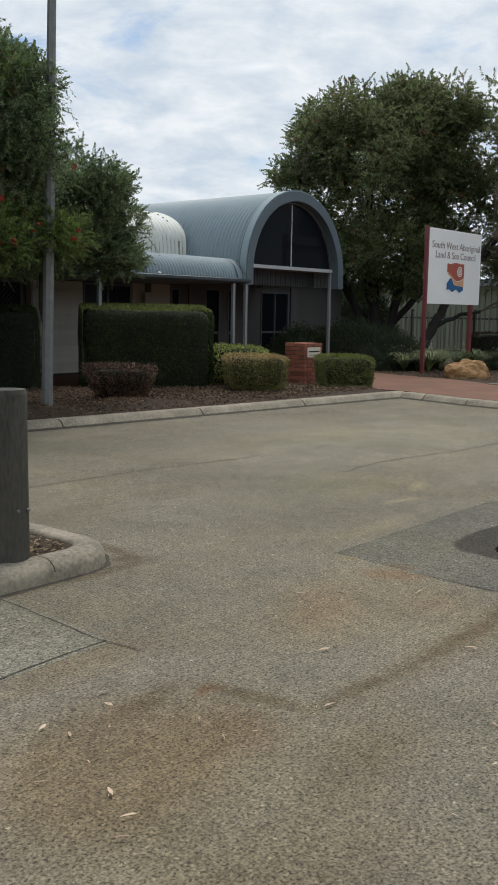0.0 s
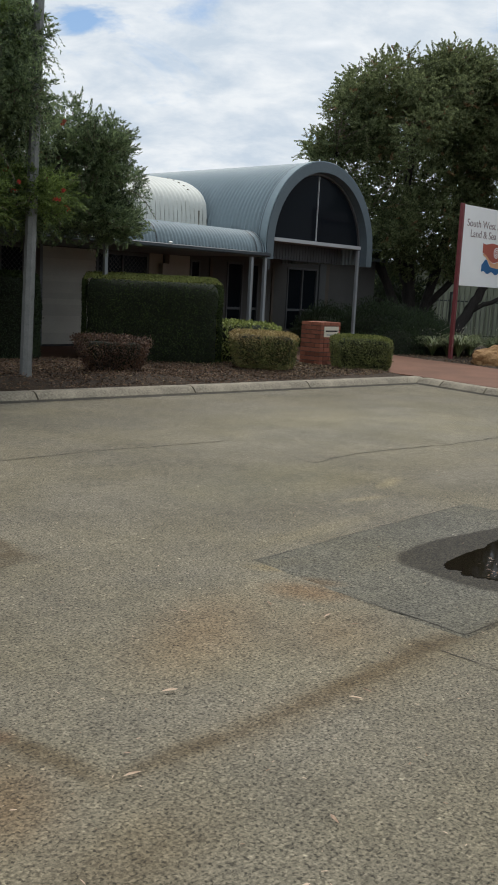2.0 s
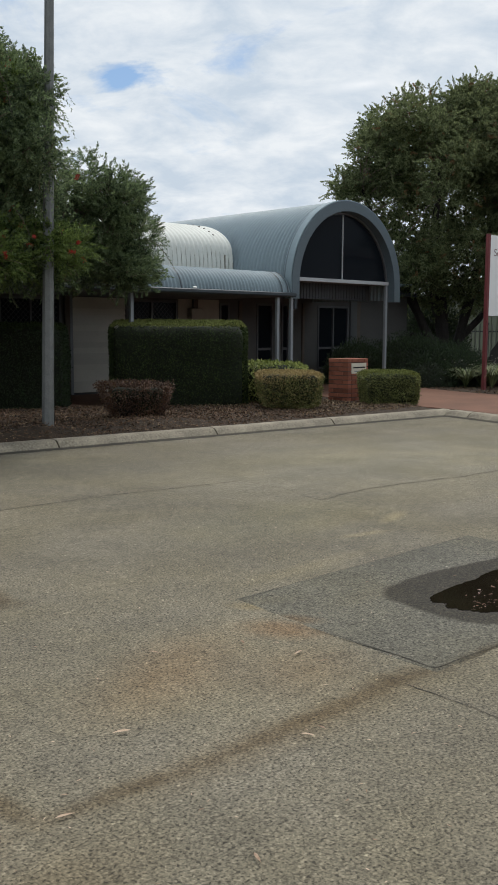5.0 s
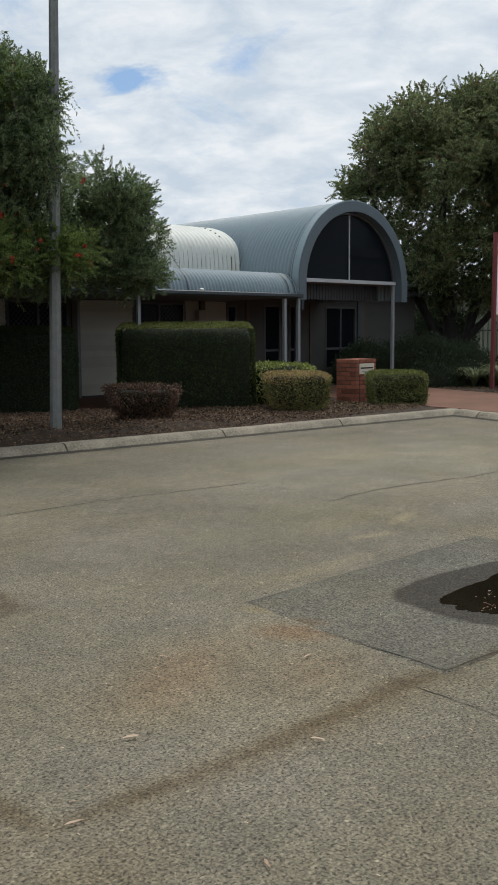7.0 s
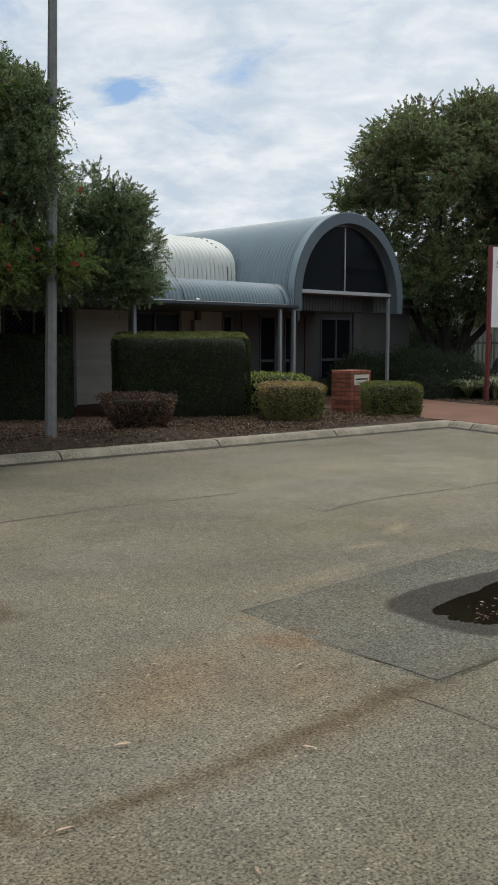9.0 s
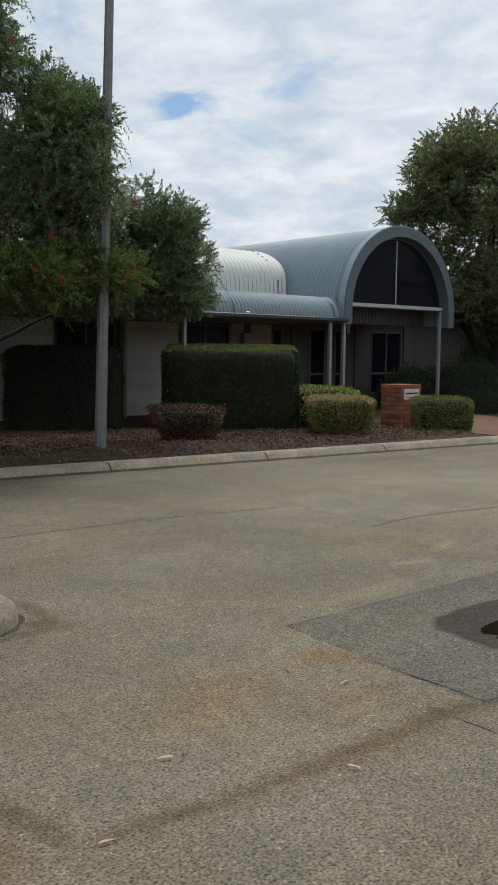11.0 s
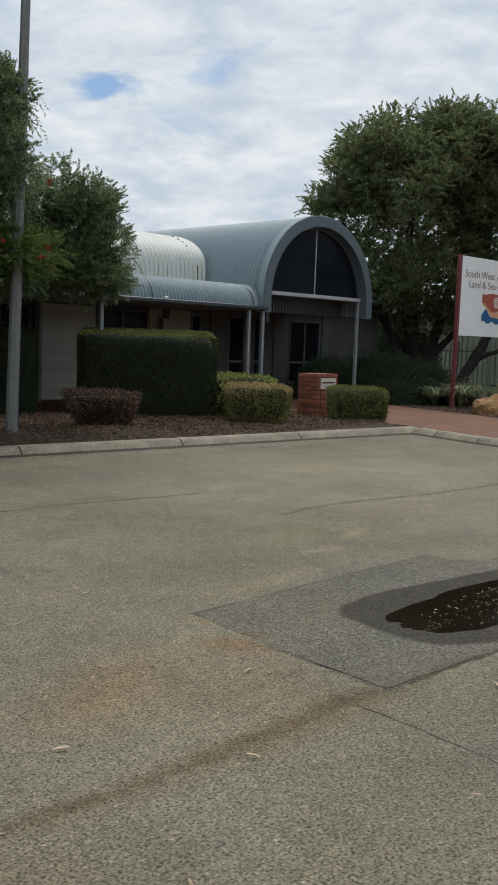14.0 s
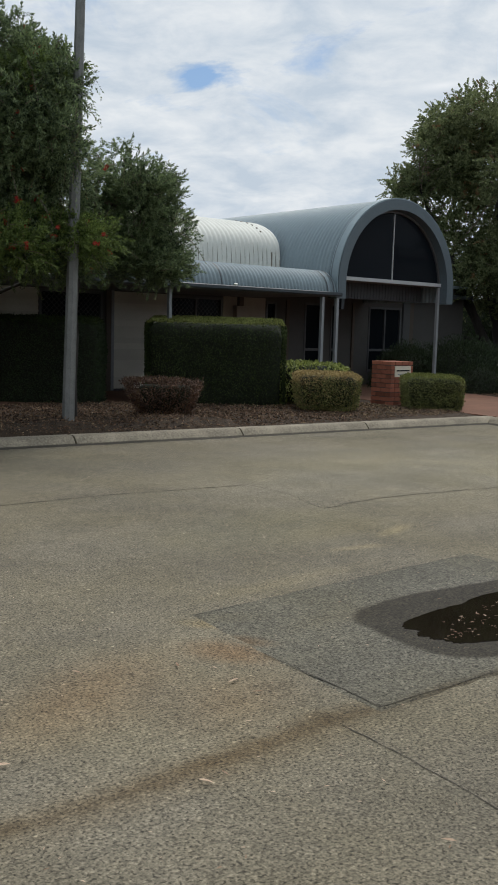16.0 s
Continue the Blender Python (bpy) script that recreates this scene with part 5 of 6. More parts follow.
def clipped(name, label, category, cx, cy, turn, half_w, half_d, z0, z1, mats, count, leaf, tilt=0.0, power=7.0, seed=1, ragged_by=0.03, stems=0, group="", mix=0.0, taper=0.0, core=0.93, cap=9.0, top=True):
    """A clipped bush: a dark core for the shade within, leaves over it (those on top in their own, mostly brighter
    colour), stems beneath.
    """
    rng = np.random.default_rng(seed)
    base = thing(name, label, category, (cx, cy, 0.12), group)
    turn = radians(turn)
    # dark solid core that stands in for the shade deep inside the bush
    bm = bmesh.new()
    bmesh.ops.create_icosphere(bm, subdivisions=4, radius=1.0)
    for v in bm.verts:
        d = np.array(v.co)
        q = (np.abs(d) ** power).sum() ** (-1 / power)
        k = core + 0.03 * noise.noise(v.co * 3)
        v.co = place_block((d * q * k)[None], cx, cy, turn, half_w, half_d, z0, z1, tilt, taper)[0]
    part("inner_shade", bm, CORE, base, smooth=True)
    c, s = math.cos(turn), math.sin(turn)
    p, nrm = rounded_block(cx, cy, turn, half_w, half_d, z0, z1, tilt, power, count, rng)
    lump = np.array([noise.noise(Vector(v * (half_w, half_d, (z1 - z0) / 2)) * 2.3) for v in p])
    depth = 1 + (lump * ragged_by * 1.4 + rng.normal(size=len(p)) * ragged_by * 0.55)
    at = place_block(p * depth[:, None] * 0.985, cx, cy, turn, half_w, half_d, z0, z1, tilt, taper)
    at[:, 2] = np.maximum(at[:, 2], 0.12)
    world_n = np.stack([c * nrm[:, 0] - s * nrm[:, 1], s * nrm[:, 0] + c * nrm[:, 1], nrm[:, 2]], 1)
    way = world_n * 0.55 + rng.normal(size=at.shape) * 0.62
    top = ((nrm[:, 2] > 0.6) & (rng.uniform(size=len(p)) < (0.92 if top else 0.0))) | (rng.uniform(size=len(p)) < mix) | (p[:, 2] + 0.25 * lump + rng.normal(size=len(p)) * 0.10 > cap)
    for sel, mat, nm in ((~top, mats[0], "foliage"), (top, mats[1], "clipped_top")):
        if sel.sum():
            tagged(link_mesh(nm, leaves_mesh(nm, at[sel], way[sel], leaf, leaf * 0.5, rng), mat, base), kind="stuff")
    if stems:
        limbs = []
        for _ in range(stems):
            a, r = rng.uniform(0, 6.28), rng.uniform(0.05, 0.6)
            x, y = cx + math.cos(a) * r * half_w, cy + math.sin(a) * r * half_d
            limbs.append((bent((x, y, 0.08), (x + rng.normal() * 0.15, y + rng.normal() * 0.15, z0 + (z1 - z0) * 0.6), 0, rng, 4, 0.02), [0.016, 0.014, 0.011, 0.007]))
        link_mesh("stem", limbs_mesh("stem", limbs, 5), BARK, base)
    return base


clipped("clipped_hedge", "tall dark-green box-clipped hedge with a top coloured as sunlit", "hedge", -2.10, -0.96, -39, 1.25, 0.74, -0.05, 1.63, (LEAF_HEDGE, LEAF_HEDGE_SUNLIT), 80000, 0.033, tilt=0.06, power=26, seed=1, ragged_by=0.010)
# the darker shrub leaf puts the deep shade here into the hedge's colour
clipped("clipped_hedge", "tall box-clipped hedge behind the lamp pole, coloured very dark for deep shade", "hedge", -4.77, 0.55, -38, 1.00, 0.62, -0.05, 1.57, (LEAF_SHRUB, LEAF_HEDGE), 50000, 0.036, tilt=0.04, power=14, seed=2, ragged_by=0.03)
clipped("rounded_bush", "low clipped bush browned on top", "bush", -1.36, -3.14, -38, 0.57, 0.50, 0.16, 0.765, (LEAF_BOX, LEAF_BROWNED), 26000, 0.031, power=8, seed=3, ragged_by=0.06, mix=0.20, stems=24, taper=0.16, core=0.84, cap=0.62, group="low clipped bushes")
clipped("rounded_bush", "low clipped green bush beside the path", "bush", 0.82, -3.66, -40, 0.54, 0.48, 0.10, 0.73, (LEAF_BOX, LEAF_HEDGE_SUNLIT), 26000, 0.031, power=7, seed=4, ragged_by=0.05, stems=14, taper=0.10, core=0.86, cap=0.80, group="low clipped bushes")
clipped("rounded_bush", "low sparse bush with purple-brown leaves", "bush", -4.84, -3.30, -35, 0.56, 0.41, 0.12, 0.69, (LEAF_PURPLE, LEAF_GOLD), 15000, 0.036, power=9, seed=5, ragged_by=0.12, stems=70, taper=0.46, core=0.76, mix=0.05, cap=9.0, top=False, group="low clipped bushes")
clipped("rounded_bush", "golden-brown dry clipped bush", "bush", -8.62, -3.32, -30, 0.55, 0.42, 0.18, 0.84, (LEAF_GOLD, LEAF_GOLD), 14000, 0.038, power=5, seed=6, ragged_by=0.06, stems=8, group="low clipped bushes")
clipped("rounded_bush", "lime-green leafy bush behind a clipped one", "bush", -0.72, -2.05, -35, 0.72, 0.40, 0.12, 0.87, (LEAF_LIME, LEAF_LIME), 8000, 0.062, power=4, seed=7, ragged_by=0.09, group="low clipped bushes")

clipped("clipped_hedge", "low red-brown clipped hedge near the fence", "hedge", 13.1, -2.6, 90, 2.3, 0.35, 0.05, 1.02, (LEAF_RUSSET, LEAF_RUSSET), 16000, 0.06, power=12, seed=8, ragged_by=0.03)


def spreading_shrub(name, label, clumps, mat, leaf, per, seed):
    rng = np.random.default_rng(seed)
    cx = sum(c[0] for c in clumps) / len(clumps)
    cy = sum(c[1] for c in clumps) / len(clumps)
    base = thing(name, label, "shrub", (cx, cy, 0.12))
    at, way = [], []
    for x, y, rx, ry, h in clumps:
        n = int(per * rx * ry * h)
        d = unit(rng.normal(size=(n, 3)))
        d[:, 2] = np.abs(d[:, 2])
        r = rng.uniform(0.72, 1.04, n)[:, None] * (1 + 0.12 * np.sin(7 * d[:, :1] + 5 * d[:, 1:2]))
        p = d * r * (rx, ry, h) + (x, y, 0.12)
        at.append(p)
        way.append(d + rng.normal(size=d.shape) * 0.5 + (0, 0, 0.3))
        # dark dome under the leaves, standing in for the shade inside the clump
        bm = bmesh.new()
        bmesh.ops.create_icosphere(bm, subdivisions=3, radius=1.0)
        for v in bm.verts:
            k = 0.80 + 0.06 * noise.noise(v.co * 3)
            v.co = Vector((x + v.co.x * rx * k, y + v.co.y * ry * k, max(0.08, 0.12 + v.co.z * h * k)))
        part("inner_shade", bm, CORE, base, smooth=True)
    link_mesh("foliage", leaves_mesh("foliage", np.concatenate(at), np.concatenate(way), leaf, leaf * 0.33, rng), mat, base)


spreading_shrub("spreading_shrub", "dense dark-green spreading shrub beside the entry", [(5.5, 0.9, 1.0, 0.9, 1.05), (6.3, -0.1, 1.2, 1.1, 1.2), (6.75, -1.15, 0.95, 0.85, 0.85), (5.95, -0.95, 0.8, 0.7, 0.75), (8.1, 0.1, 1.2, 1.2, 1.0)], LEAF_SHRUB, 0.068, 13500, 3)
spreading_shrub("tall_shrub", "dark shrubs growing under the large tree", [(12.3, 3.4, 1.0, 1.2, 2.3), (12.6, 5.2, 1.0, 1.2, 2.5), (12.0, 7.2, 1.1, 1.3, 2.6), (11.2, 4.6, 0.8, 0.9, 1.6)], LEAF_SHRUB, 0.13, 3000, 13)
spreading_shrub("spreading_shrub", "low green shrub behind the boulder", [(9.3, -3.6, 1.1, 0.9, 0.55), (10.8, -4.8, 1.2, 1.0, 0.6)], LEAF_SHRUB, 0.09, 12000, 4)
spreading_shrub("spreading_shrub", "low green shrub by the fence", [(12.4, -6.0, 1.0, 1.6, 0.95)], LEAF_SHRUB, 0.10, 7000, 5)


def strappy_plant(cx, cy, seed, size=0.55, count=60):
    rng = np.random.default_rng(seed)
    base = thing("strappy_plant", "green and cream strappy-leaved garden plant", "plant", (cx, cy, 0.12), "strappy plants behind the sign")
    verts, faces = [], []
    for _ in range(count):
        a, out, h = rng.uniform(0, 6.28), size * rng.uniform(0.35, 1.0), size * rng.uniform(0.7, 1.15)
        dx, dy = math.cos(a), math.sin(a)
        w = 0.013
        for k in range(5):
            t = k / 4
            x, y = cx + dx * out * t ** 1.3, cy + dy * out * t ** 1.3
            z = 0.12 + h * (1.5 * t - 0.95 * t * t) * (1.0 if t < 1 else 0.9)
            ww = w * (1 - 0.85 * t)
            verts += [(x - dy * ww, y + dx * ww, z), (x + dy * ww, y - dx * ww, z)]
        b = len(verts) - 10
        faces += [(b + 2 * k, b + 2 * k + 1, b + 2 * k + 3, b + 2 * k + 2) for k in range(4)]
    link_mesh("leaf_clump", quick_mesh("leaf_clump", verts, faces), LEAF_STRAP, base)
    n = 16
    at = np.array((cx, cy, 0.12)) + rng.normal(size=(n, 3)) * (size * 0.45, size * 0.45, 0) + np.array((0, 0, 1)) * rng.uniform(0.25, 0.95, n)[:, None] * size
    tagged(link_mesh("blossom", leaves_mesh("blossom", at, rng.normal(size=(n, 3)), 0.035, 0.022, rng), CREAM_METAL, base, "small cream flowers"), kind="stuff")


for k, (x, y) in enumerate([(6.6, -2.0), (7.1, -2.35), (7.6, -2.0), (8.1, -2.4), (6.1, -1.9), (7.4, -1.4), (8.7, -2.6), (9.3, -3.0), (6.3, -2.5), (6.9, -1.5), (8.2, -1.6), (7.9, -2.9), (8.9, -2.0), (7.0, -2.0), (9.0, -3.6)]):
    strappy_plant(x, y, 40 + k, 0.62 + 0.22 * ((k * 7) % 3) / 2, 200)

# ---- trees ----
def shoots(start, out, length, droop, leaf, width, per_shoot, spread, rng):
    """Brush-like shoots: leaves set spirally along a bending stem, leaning towards its tip. Returns bases, directions, sizes and stem lines."""
    k = len(start)
    t = (np.arange(per_shoot) + 0.5) / per_shoot
    t = np.clip(t[None] + rng.normal(size=(k, per_shoot)) * 0.02, 0, 1)
    bend = np.zeros((k, 1, 3))
    bend[..., 2] = -(droop * length)[:, None]
    at = start[:, None] + out[:, None] * (length[:, None] * t)[..., None] + bend * (t ** 2)[..., None]
    tang = unit(out[:, None] * length[:, None, None] + 2 * bend * t[..., None])
    a = unit(np.cross(tang, rng.normal(size=(k, 1, 3))))
    b = np.cross(tang, a)
    turn = (np.arange(per_shoot) * 2.4)[None] + rng.uniform(0, 6.28, (k, 1)) + rng.normal(size=(k, per_shoot)) * 0.35
    side = a * np.cos(turn)[..., None] + b * np.sin(turn)[..., None]
    lean = spread * (1.05 - 0.65 * t[..., None])
    way = unit(tang * (1 - 0.35 * lean) + side * lean + rng.normal(size=at.shape) * 0.10)
    size = leaf * (1.05 - 0.45 * t) * rng.uniform(0.75, 1.2, (k, per_shoot))
    lines = start[:, None] + out[:, None] * (length[:, None] * np.linspace(0, 1, 4)[None])[..., None] + bend * (np.linspace(0, 1, 4)[None] ** 2)[..., None]
    return at.reshape(-1, 3), way.reshape(-1, 3), size.ravel(), np.full(size.size, width), lines


def blades(name, base, way, length, width, rng):
    """One narrow bent lozenge a leaf, each with its own length."""
    side = unit(np.cross(way, rng.normal(size=way.shape)))
    up = np.cross(side, way)
    ln, wd = length[:, None], (width * rng.uniform(0.75, 1.25, len(width)))[:, None]
    mid = base + way * ln * 0.5 + up * ln * 0.07
    verts = np.stack([base, mid + side * wd / 2, base + way * ln, mid - side * wd / 2], 1).reshape(-1, 3)
    return quick_mesh(name, verts, np.arange(4 * len(base)).reshape(-1, 4))


def tree(name, label, trunk_limbs, clumps, leaf_mat, leaf, width, per_clump, shoot_len, droop, seed, flowers=0, dry=0.0, stems_shown=0.12, per_shoot=30,
         lift=0.25, spread=0.75, pale_clumps=(), hang=0.0):
    """Trunk and limbs, then a crown of brush-like shoots round the clumps (x, y, z, radius, height). pale_clumps:
    clumps in a paler leaf, for new growth and for
    a top painted as sunlit. hang: the share of long weeping shoots."""
    rng = np.random.default_rng(seed)
    first = trunk_limbs[0][0]
    base = thing(name, label, "tree", (first[0], first[1], 0.1))
    limbs, tips = [], []
    for (a, b, r0, r1, sag) in trunk_limbs:
        line = bent(a, b, sag, rng, 8, 0.018)
        line[0] = a
        limbs.append((line, np.linspace(r0, r1, 8)))
        tips.append(line)
    link_mesh("trunk", limbs_mesh("trunk", limbs, 9), BARK, base)
    limb_points = np.concatenate([t[3:] for t in tips])
    twigs, heads = [], []
    for group, mat, part_name in ((clumps, leaf_mat, "crown"), (pale_clumps, LEAF_YOUNG_LIT, "new_growth")):
        gathered = []
        for x, y, z, r, h in group:
            c = np.array((x, y, z))
            near = limb_points[np.argmin(((limb_points - c) ** 2).sum(1))]
            twigs.append((bent(near, c, 0.05, rng, 5, 0.04), [0.022, 0.018, 0.014, 0.01, 0.006]))
            k = max(6, int(per_clump * r * r))
            d = unit(rng.normal(size=(k, 3)))
            start = c + d * rng.uniform(0.12, 1.0, k)[:, None] ** 0.5 * (r, r, h)
            weep = rng.uniform(size=k) < (hang if z > 2.9 else 0.0)
            out = unit(d * (0.8, 0.8, 0.5) + rng.normal(size=d.shape) * 0.42 + np.where(weep, -0.15, lift)[:, None] * (0, 0, 1))
            length = shoot_len * rng.uniform(0.55, 1.2, k) * np.where(weep, 1.5, 1.0)
            got = shoots(start, out, length, np.where(weep, droop + 0.75, droop), leaf, width, per_shoot, spread, rng)
            gathered.append(got)
            for q in np.nonzero(rng.uniform(size=k) < stems_shown)[0]:
                twigs.append((got[4][q], [0.0055, 0.005, 0.004, 0.003]))
            heads += [got[4][q, -1] for q in np.nonzero(rng.uniform(size=k) < 0.5)[0] if got[4][q, -1, 2] > 2.15]
        if not gathered:
            continue
        at, way, size, wid = (np.concatenate([g[i] for g in gathered]) for i in range(4))
        # whole shoots dry out, not single leaves
        pick = np.repeat(rng.uniform(size=len(at) // per_shoot) < dry, per_shoot)
        tagged(link_mesh(part_name, blades(part_name, at[~pick], way[~pick], size[~pick], wid[~pick], rng), mat, base), kind="stuff")
        if pick.any():
            tagged(link_mesh("dry_leaves", blades("dry_leaves", at[pick], way[pick], size[pick], wid[pick], rng), LEAF_DRY, base), kind="stuff")
    tagged(link_mesh("branch", limbs_mesh("branch", twigs, 4), TWIG, base), kind="stuff")
    if flowers:
        low = [q for q in range(len(heads)) if heads[q][2] < 3.4 and heads[q][1] < -3.3]
        pool = np.r_[rng.choice(len(heads), flowers // 2), rng.choice(low, flowers // 2) if len(low) > 5 else []]
        fp, fw = [], []
        for q in (int(v) for v in pool):
            ax = unit(rng.normal(size=3) * 0.6 + (0, 0, -0.4))
            n = 90
            fp.append(heads[q] + ax * rng.uniform(0, 0.085, n)[:, None])
            fw.append(np.cross(ax, rng.normal(size=(n, 3))) + ax * 0.4)
        link_mesh("blossom", leaves_mesh("blossom", np.concatenate(fp), np.concatenate(fw), 0.032, 0.006, rng), PETAL, base, "red bottlebrush flowers")["kind"] = "stuff"
    return base


def fill_clumps(rng, n, cx, cy, cz, rx, ry, rz, r0, r1, flat=0.8, lowest=-9.0, square=2.0):
    """Clump centres through an uneven ellipsoid, most of them towards its surface."""
    out = []
    while len(out) < n:
        d = unit(rng.normal(size=3))
        s = rng.uniform(0.1, 1.0) ** 0.4 * (np.abs(d) ** square).sum() ** (-1 / square)
        p = np.array((cx, cy, cz)) + d * s * (rx, ry, rz) * (1 + 0.10 * math.sin(5 * d[0] + 3 * d[2]))
        if p[2] < lowest:
            continue
        r = rng.uniform(r0, r1)
        out.append((p[0], p[1], p[2], r, r * flat))
    return out


rg = np.random.default_rng(77)
LB = (-6.55, -3.60, 0.08)
tree("bottlebrush_tree", "weeping bottlebrush tree with drooping leaves and red flowers", [
    (LB, (-6.50, -3.50, 2.2), 0.055, 0.05, 0.0), ((-6.50, -3.50, 2.2), (-7.3, -3.2, 3.6), 0.045, 0.025, 0.1), ((-6.50, -3.50, 2.2), (-6.8, -3.1, 4.2), 0.045, 0.02, 0.0),
    ((-6.5, -3.5, 2.2), (-7.9, -3.0, 2.9), 0.04, 0.02, 0.15)],
    fill_clumps(rg, 56, -7.14, -3.35, 3.65, 0.82, 0.92, 1.28, 0.24, 0.36, 1.05, 2.6) + fill_clumps(rg, 34, -7.2, -3.25, 2.44, 1.20, 0.60, 0.32, 0.22, 0.32, 0.8, 2.12) +
    [(-6.75, -3.2, 4.75, 0.26, 0.3), (-6.95, -3.2, 5.0, 0.16, 0.2)],
    LEAF_BOTTLE, 0.064, 0.016, 840, 0.25, 0.20, 5, flowers=120, per_shoot=28, lift=0.38, hang=0.14, spread=0.95,
    # second pale group: sunlight on the crown's top, put into the leaf colour
    pale_clumps=fill_clumps(rg, 26, -7.2, -3.75, 2.46, 1.25, 0.50, 0.30, 0.20, 0.30, 0.8, 2.10) + fill_clumps(rg, 16, -7.02, -3.55, 4.30, 0.48, 0.45, 0.55, 0.20, 0.28, 1.0, 3.6))
tree("bottlebrush_tree", "smaller round-crowned bottlebrush tree beside the lamp pole", [
    ((-6.47, -3.48, 0.08), (-6.38, -3.36, 2.25), 0.05, 0.045, 0.0), ((-6.38, -3.36, 2.25), (-5.2, -2.75, 3.4), 0.04, 0.02, 0.1), ((-6.38, -3.36, 2.25), (-5.0, -2.8, 2.7), 0.035, 0.018, 0.1)],
    fill_clumps(rg, 46, -5.20, -2.82, 2.98, 0.70, 0.70, 0.74, 0.20, 0.30, 0.95, 2.30, 2.8) + fill_clumps(rg, 28, -5.22, -2.85, 2.38, 0.68, 0.64, 0.26, 0.20, 0.28, 0.8, 2.10) +
    [(-5.28, -2.75, 3.88, 0.17, 0.24), (-4.75, -2.75, 3.5, 0.20, 0.24), (-5.10, -2.80, 3.72, 0.18, 0.2)],
    LEAF_BOTTLE, 0.070, 0.0155, 800, 0.25, 0.08, 6, per_shoot=30, lift=0.48, hang=0.06, spread=0.92)
tree("bottlebrush_tree", "tall bottlebrush tree with dark spreading limbs", [
    ((-8.9, -2.4, 0.08), (-8.7, -2.3, 1.9), 0.10, 0.085, 0.0), ((-8.7, -2.3, 1.7), (-7.2, -2.2, 2.9), 0.06, 0.025, 0.1), ((-8.7, -2.3, 1.9), (-8.2, -2.4, 5.4), 0.07, 0.02, 0.0),
    ((-8.7, -2.3, 1.9), (-9.6, -2.2, 4.4), 0.06, 0.02, 0.0), ((-8.7, -2.3, 1.8), (-7.7, -1.9, 3.2), 0.05, 0.02, 0.1), ((-8.75, -2.32, 1.2), (-6.6, -2.3, 2.05), 0.045, 0.022, -0.05),
    # limb that carries the unseen added part of the crown
    ((-8.7, -2.3, 1.9), (-10.8, -2.8, 4.4), 0.06, 0.02, 0.0)],
    fill_clumps(rg, 60, -8.36, -2.45, 5.70, 1.02, 0.98, 1.15, 0.26, 0.38, 1.0, 4.75) + fill_clumps(rg, 30, -9.6, -2.3, 4.2, 0.95, 1.1, 1.4, 0.28, 0.42, 1.0, 2.5) + fill_clumps(rg, 30, -8.6, -1.4, 3.2, 1.9, 0.9, 0.7, 0.32, 0.46, 0.8, 2.5) +
    # unseen crown part, added to shade the wall, mulch and kerb
    fill_clumps(rg, 30, -10.9, -2.8, 4.2, 1.3, 1.5, 1.6, 0.40, 0.56, 0.9, 2.5),
    LEAF_BOTTLE, 0.064, 0.022, 520, 0.28, 0.30, 7, flowers=24, per_shoot=22, lift=0.35, hang=0.18, spread=1.0)
LD = (10.3, 1.5, 0.05)
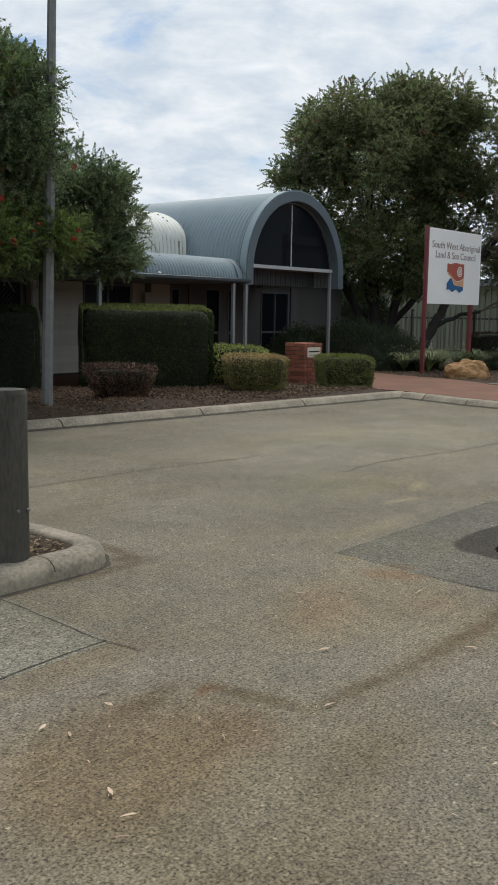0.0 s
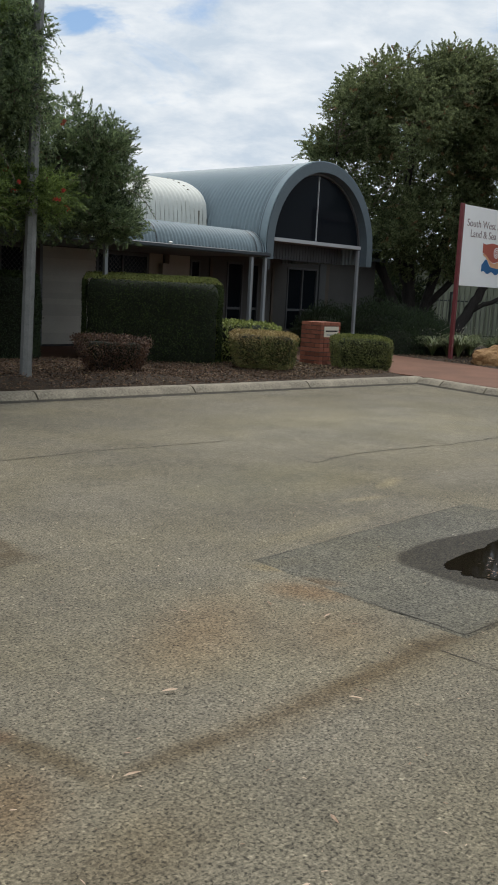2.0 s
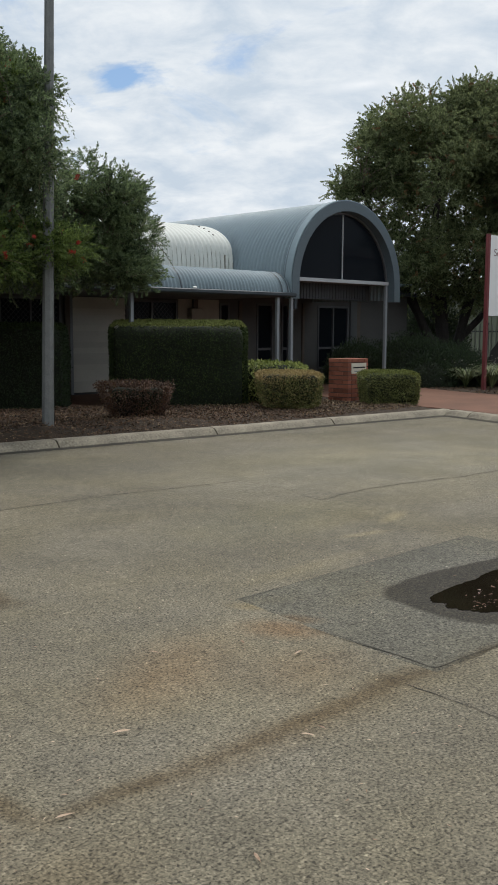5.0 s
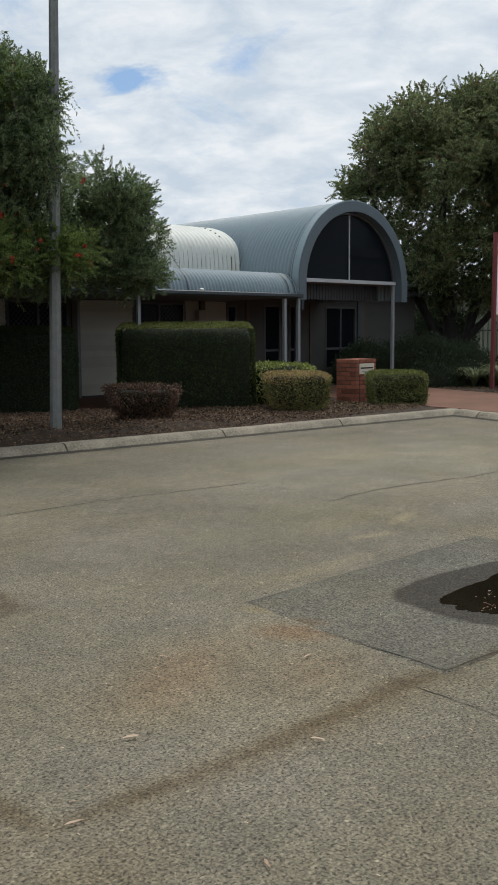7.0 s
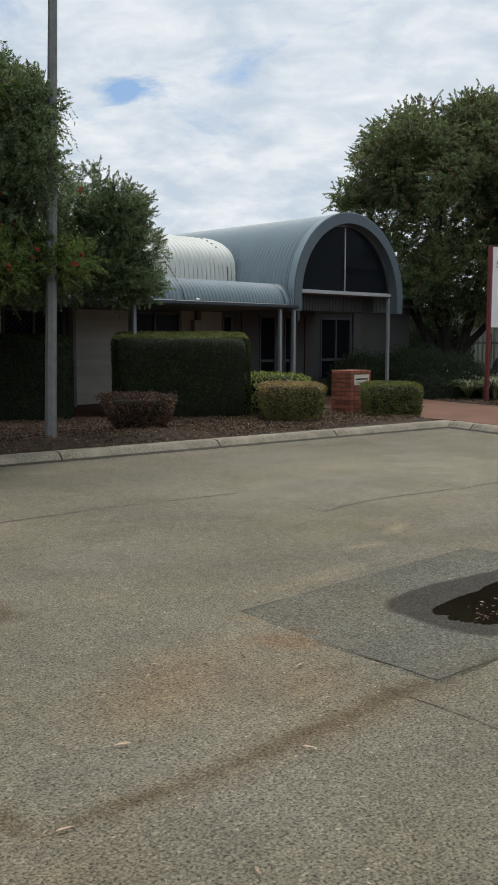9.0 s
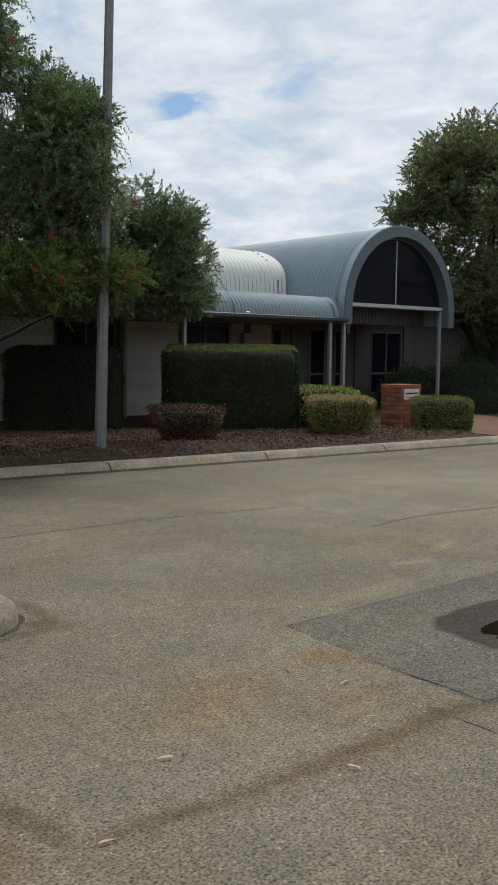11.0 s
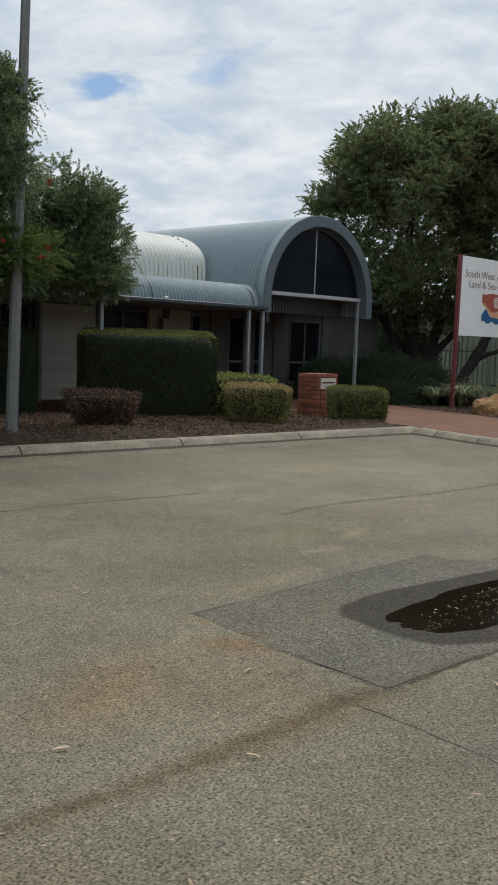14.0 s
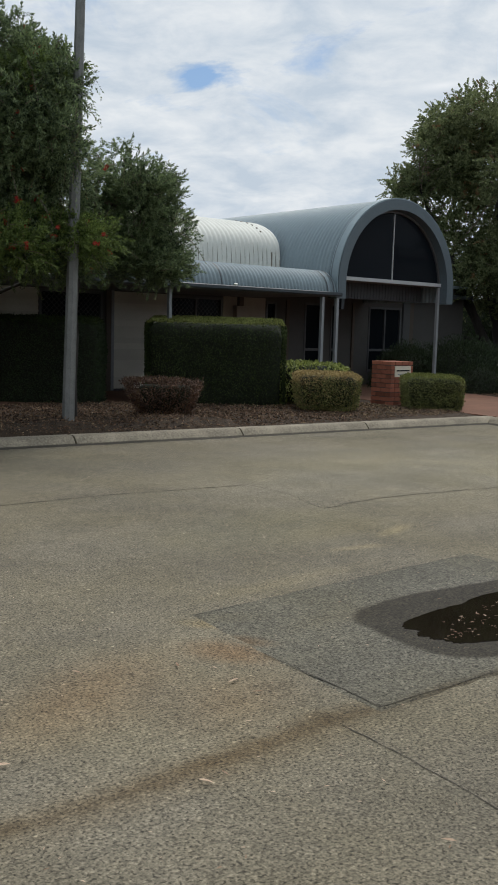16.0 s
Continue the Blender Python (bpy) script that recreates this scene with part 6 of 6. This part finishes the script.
tree("paperbark_tree", "large round-crowned paperbark tree with several stems", [
    (LD, (9.2, 2.5, 3.2), 0.17, 0.10, 0.0), (LD, (11.0, 0.9, 3.6), 0.17, 0.10, 0.0), (LD, (10.1, 1.9, 4.6), 0.22, 0.10, 0.0), ((10.2, 1.6, 0.7), (8.5, 3.0, 2.6), 0.13, 0.06, -0.2),
    ((10.35, 1.45, 0.9), (11.1, 0.65, 2.15), 0.12, 0.09, 0.0), ((11.1, 0.65, 2.15), (12.0, -0.2, 3.9), 0.09, 0.04, 0.0), ((9.2, 2.5, 3.2), (8.2, 3.2, 5.6), 0.11, 0.04, 0.0), ((11.0, 0.9, 3.6), (11.8, 0.4, 6.2), 0.11, 0.04, 0.0), ((10.1, 1.9, 4.6), (10.2, 1.8, 7.2), 0.10, 0.03, 0.0),
    ((10.2, 1.6, 0.2), (8.9, 2.5, 3.8), 0.12, 0.07, 0.0), ((10.3, 1.5, 0.2), (11.2, 0.9, 4.2), 0.13, 0.07, 0.0), ((10.3, 1.5, 0.3), (9.9, 2.2, 4.0), 0.12, 0.06, 0.0),
    ((10.2, 1.6, 0.5), (8.9, 2.75, 1.75), 0.10, 0.07, 0.0), ((8.9, 2.75, 1.75), (7.9, 3.6, 3.2), 0.07, 0.04, 0.0), ((10.2, 1.6, 0.8), (9.3, 2.4, 2.5), 0.10, 0.06, 0.0)],
    fill_clumps(rg, 170, 10.05, 1.75, 5.72, 2.38, 2.42, 2.58, 0.36, 0.60, 0.95, 2.7, 2.8) + fill_clumps(rg, 56, 10.9, 1.00, 7.45, 1.35, 1.4, 1.0, 0.36, 0.60, 0.9, 4.0) + fill_clumps(rg, 18, 8.22, 3.48, 5.8, 0.5, 0.55, 0.65, 0.26, 0.40, 0.9, 4.7) +
    fill_clumps(rg, 44, 11.7, 0.1, 4.7, 1.2, 1.3, 1.6, 0.36, 0.6, 0.9, 2.5) + fill_clumps(rg, 44, 10.4, 1.1, 3.0, 2.2, 2.2, 0.9, 0.34, 0.52, 0.9, 2.05) +
    fill_clumps(rg, 26, 11.9, -0.1, 7.2, 0.9, 0.9, 1.1, 0.36, 0.55, 0.9, 4.0) + fill_clumps(rg, 30, 9.0, 2.7, 6.6, 0.9, 0.9, 1.1, 0.32, 0.50, 0.9, 4.0),
    LEAF_TREE, 0.085, 0.039, 236, 0.33, 0.14, 8, dry=0.02, per_shoot=20, lift=0.34, spread=0.95, stems_shown=0.06)
tree("paperbark_tree", "leaning dark-trunked tree behind the sign", [
    ((9.67, -0.07, 0.05), (10.50, -0.23, 1.15), 0.17, 0.15, 0.0), ((10.50, -0.23, 1.15), (10.90, -0.34, 1.78), 0.15, 0.13, 0.0), ((10.50, -0.23, 1.15), (12.00, -1.01, 1.68), 0.075, 0.045, 0.1), ((10.90, -0.34, 1.78), (12.6, -1.6, 4.4), 0.12, 0.05, 0.0), ((10.90, -0.34, 1.78), (11.0, -1.8, 3.8), 0.08, 0.04, 0.0)],
    # middle group at y -5: unseen crown added to darken the puddle's reflection
    fill_clumps(rg, 84, 12.5, -2.3, 5.6, 1.9, 2.2, 2.7, 0.45, 0.7, 0.9, 2.6) + fill_clumps(rg, 44, 12.6, -5.0, 5.0, 1.9, 2.2, 2.4, 0.5, 0.75, 0.9, 2.6) + fill_clumps(rg, 16, 12.5, -2.5, 2.4, 1.4, 1.2, 0.3, 0.3, 0.45, 0.6, 2.0) +
    fill_clumps(rg, 18, 12.4, -1.3, 3.1, 0.7, 0.9, 0.6, 0.30, 0.45, 0.8, 2.4),
    LEAF_TREE, 0.095, 0.046, 140, 0.42, 0.15, 9, dry=0.015, per_shoot=18, lift=0.45, spread=0.95, stems_shown=0.05)

# ---- fence and neighbour beyond the garden ----
def fence():
    base = thing("picket_fence", "steel picket fence with dark posts and rails", "fence", (14.5, 0, 0))
    for y in np.arange(-14, 14.1, 2.4):
        part("post", box(14.46, 14.54, y - 0.045, y + 0.045, 0.0, 1.75, 0.006), FENCE_DARK, base)
    for z in (0.35, 1.45):
        part("rail", box(14.47, 14.53, -14, 14, z - 0.025, z + 0.025), FENCE_DARK, base)
    shape = bpy.data.meshes.new("picket")
    bm = box(-0.014, 0.014, -0.014, 0.014, 0.12, 1.66)
    bm.to_mesh(shape)
    bm.free()
    shape.materials.append(FENCE_PALE)
    for y in np.arange(-13.9, 14, 0.16):
        ob = new("picket", shape)
        ob.parent = base
        ob.matrix_parent_inverse = Matrix.Translation(-base.location)
        ob.location = (14.44, y, 0)


fence()


def neighbour():
    base = thing("neighbour_shed", "long pale-green clad shed with a grey roof", "building", (22, 0, 0))
    bm = bmesh.new()
    for k in range(200):
        y = -20 + k * 0.25
        add_box(bm, 19.5, 19.53, y + 0.02, y + 0.20, 0, 2.7)
    add_box(bm, 19.53, 19.7, -20, 30, 0, 2.7)
    part("wall", bm, SHED_GREEN, base)
    part("roof", prism([(19.2, -20.4), (28, -20.4), (28, 30.4), (19.2, 30.4)], 2.7, 2.95), SHED_ROOF, base)
    part("end_wall", box(19.7, 27.5, -20, -19.8, 0, 2.7), SHED_GREEN, base)
    part("end_wall", box(19.7, 27.5, 29.8, 30, 0, 2.7), SHED_GREEN, base)
    part("end_wall", box(27.5, 27.7, -20, 30, 0, 2.7), SHED_GREEN, base)


neighbour()
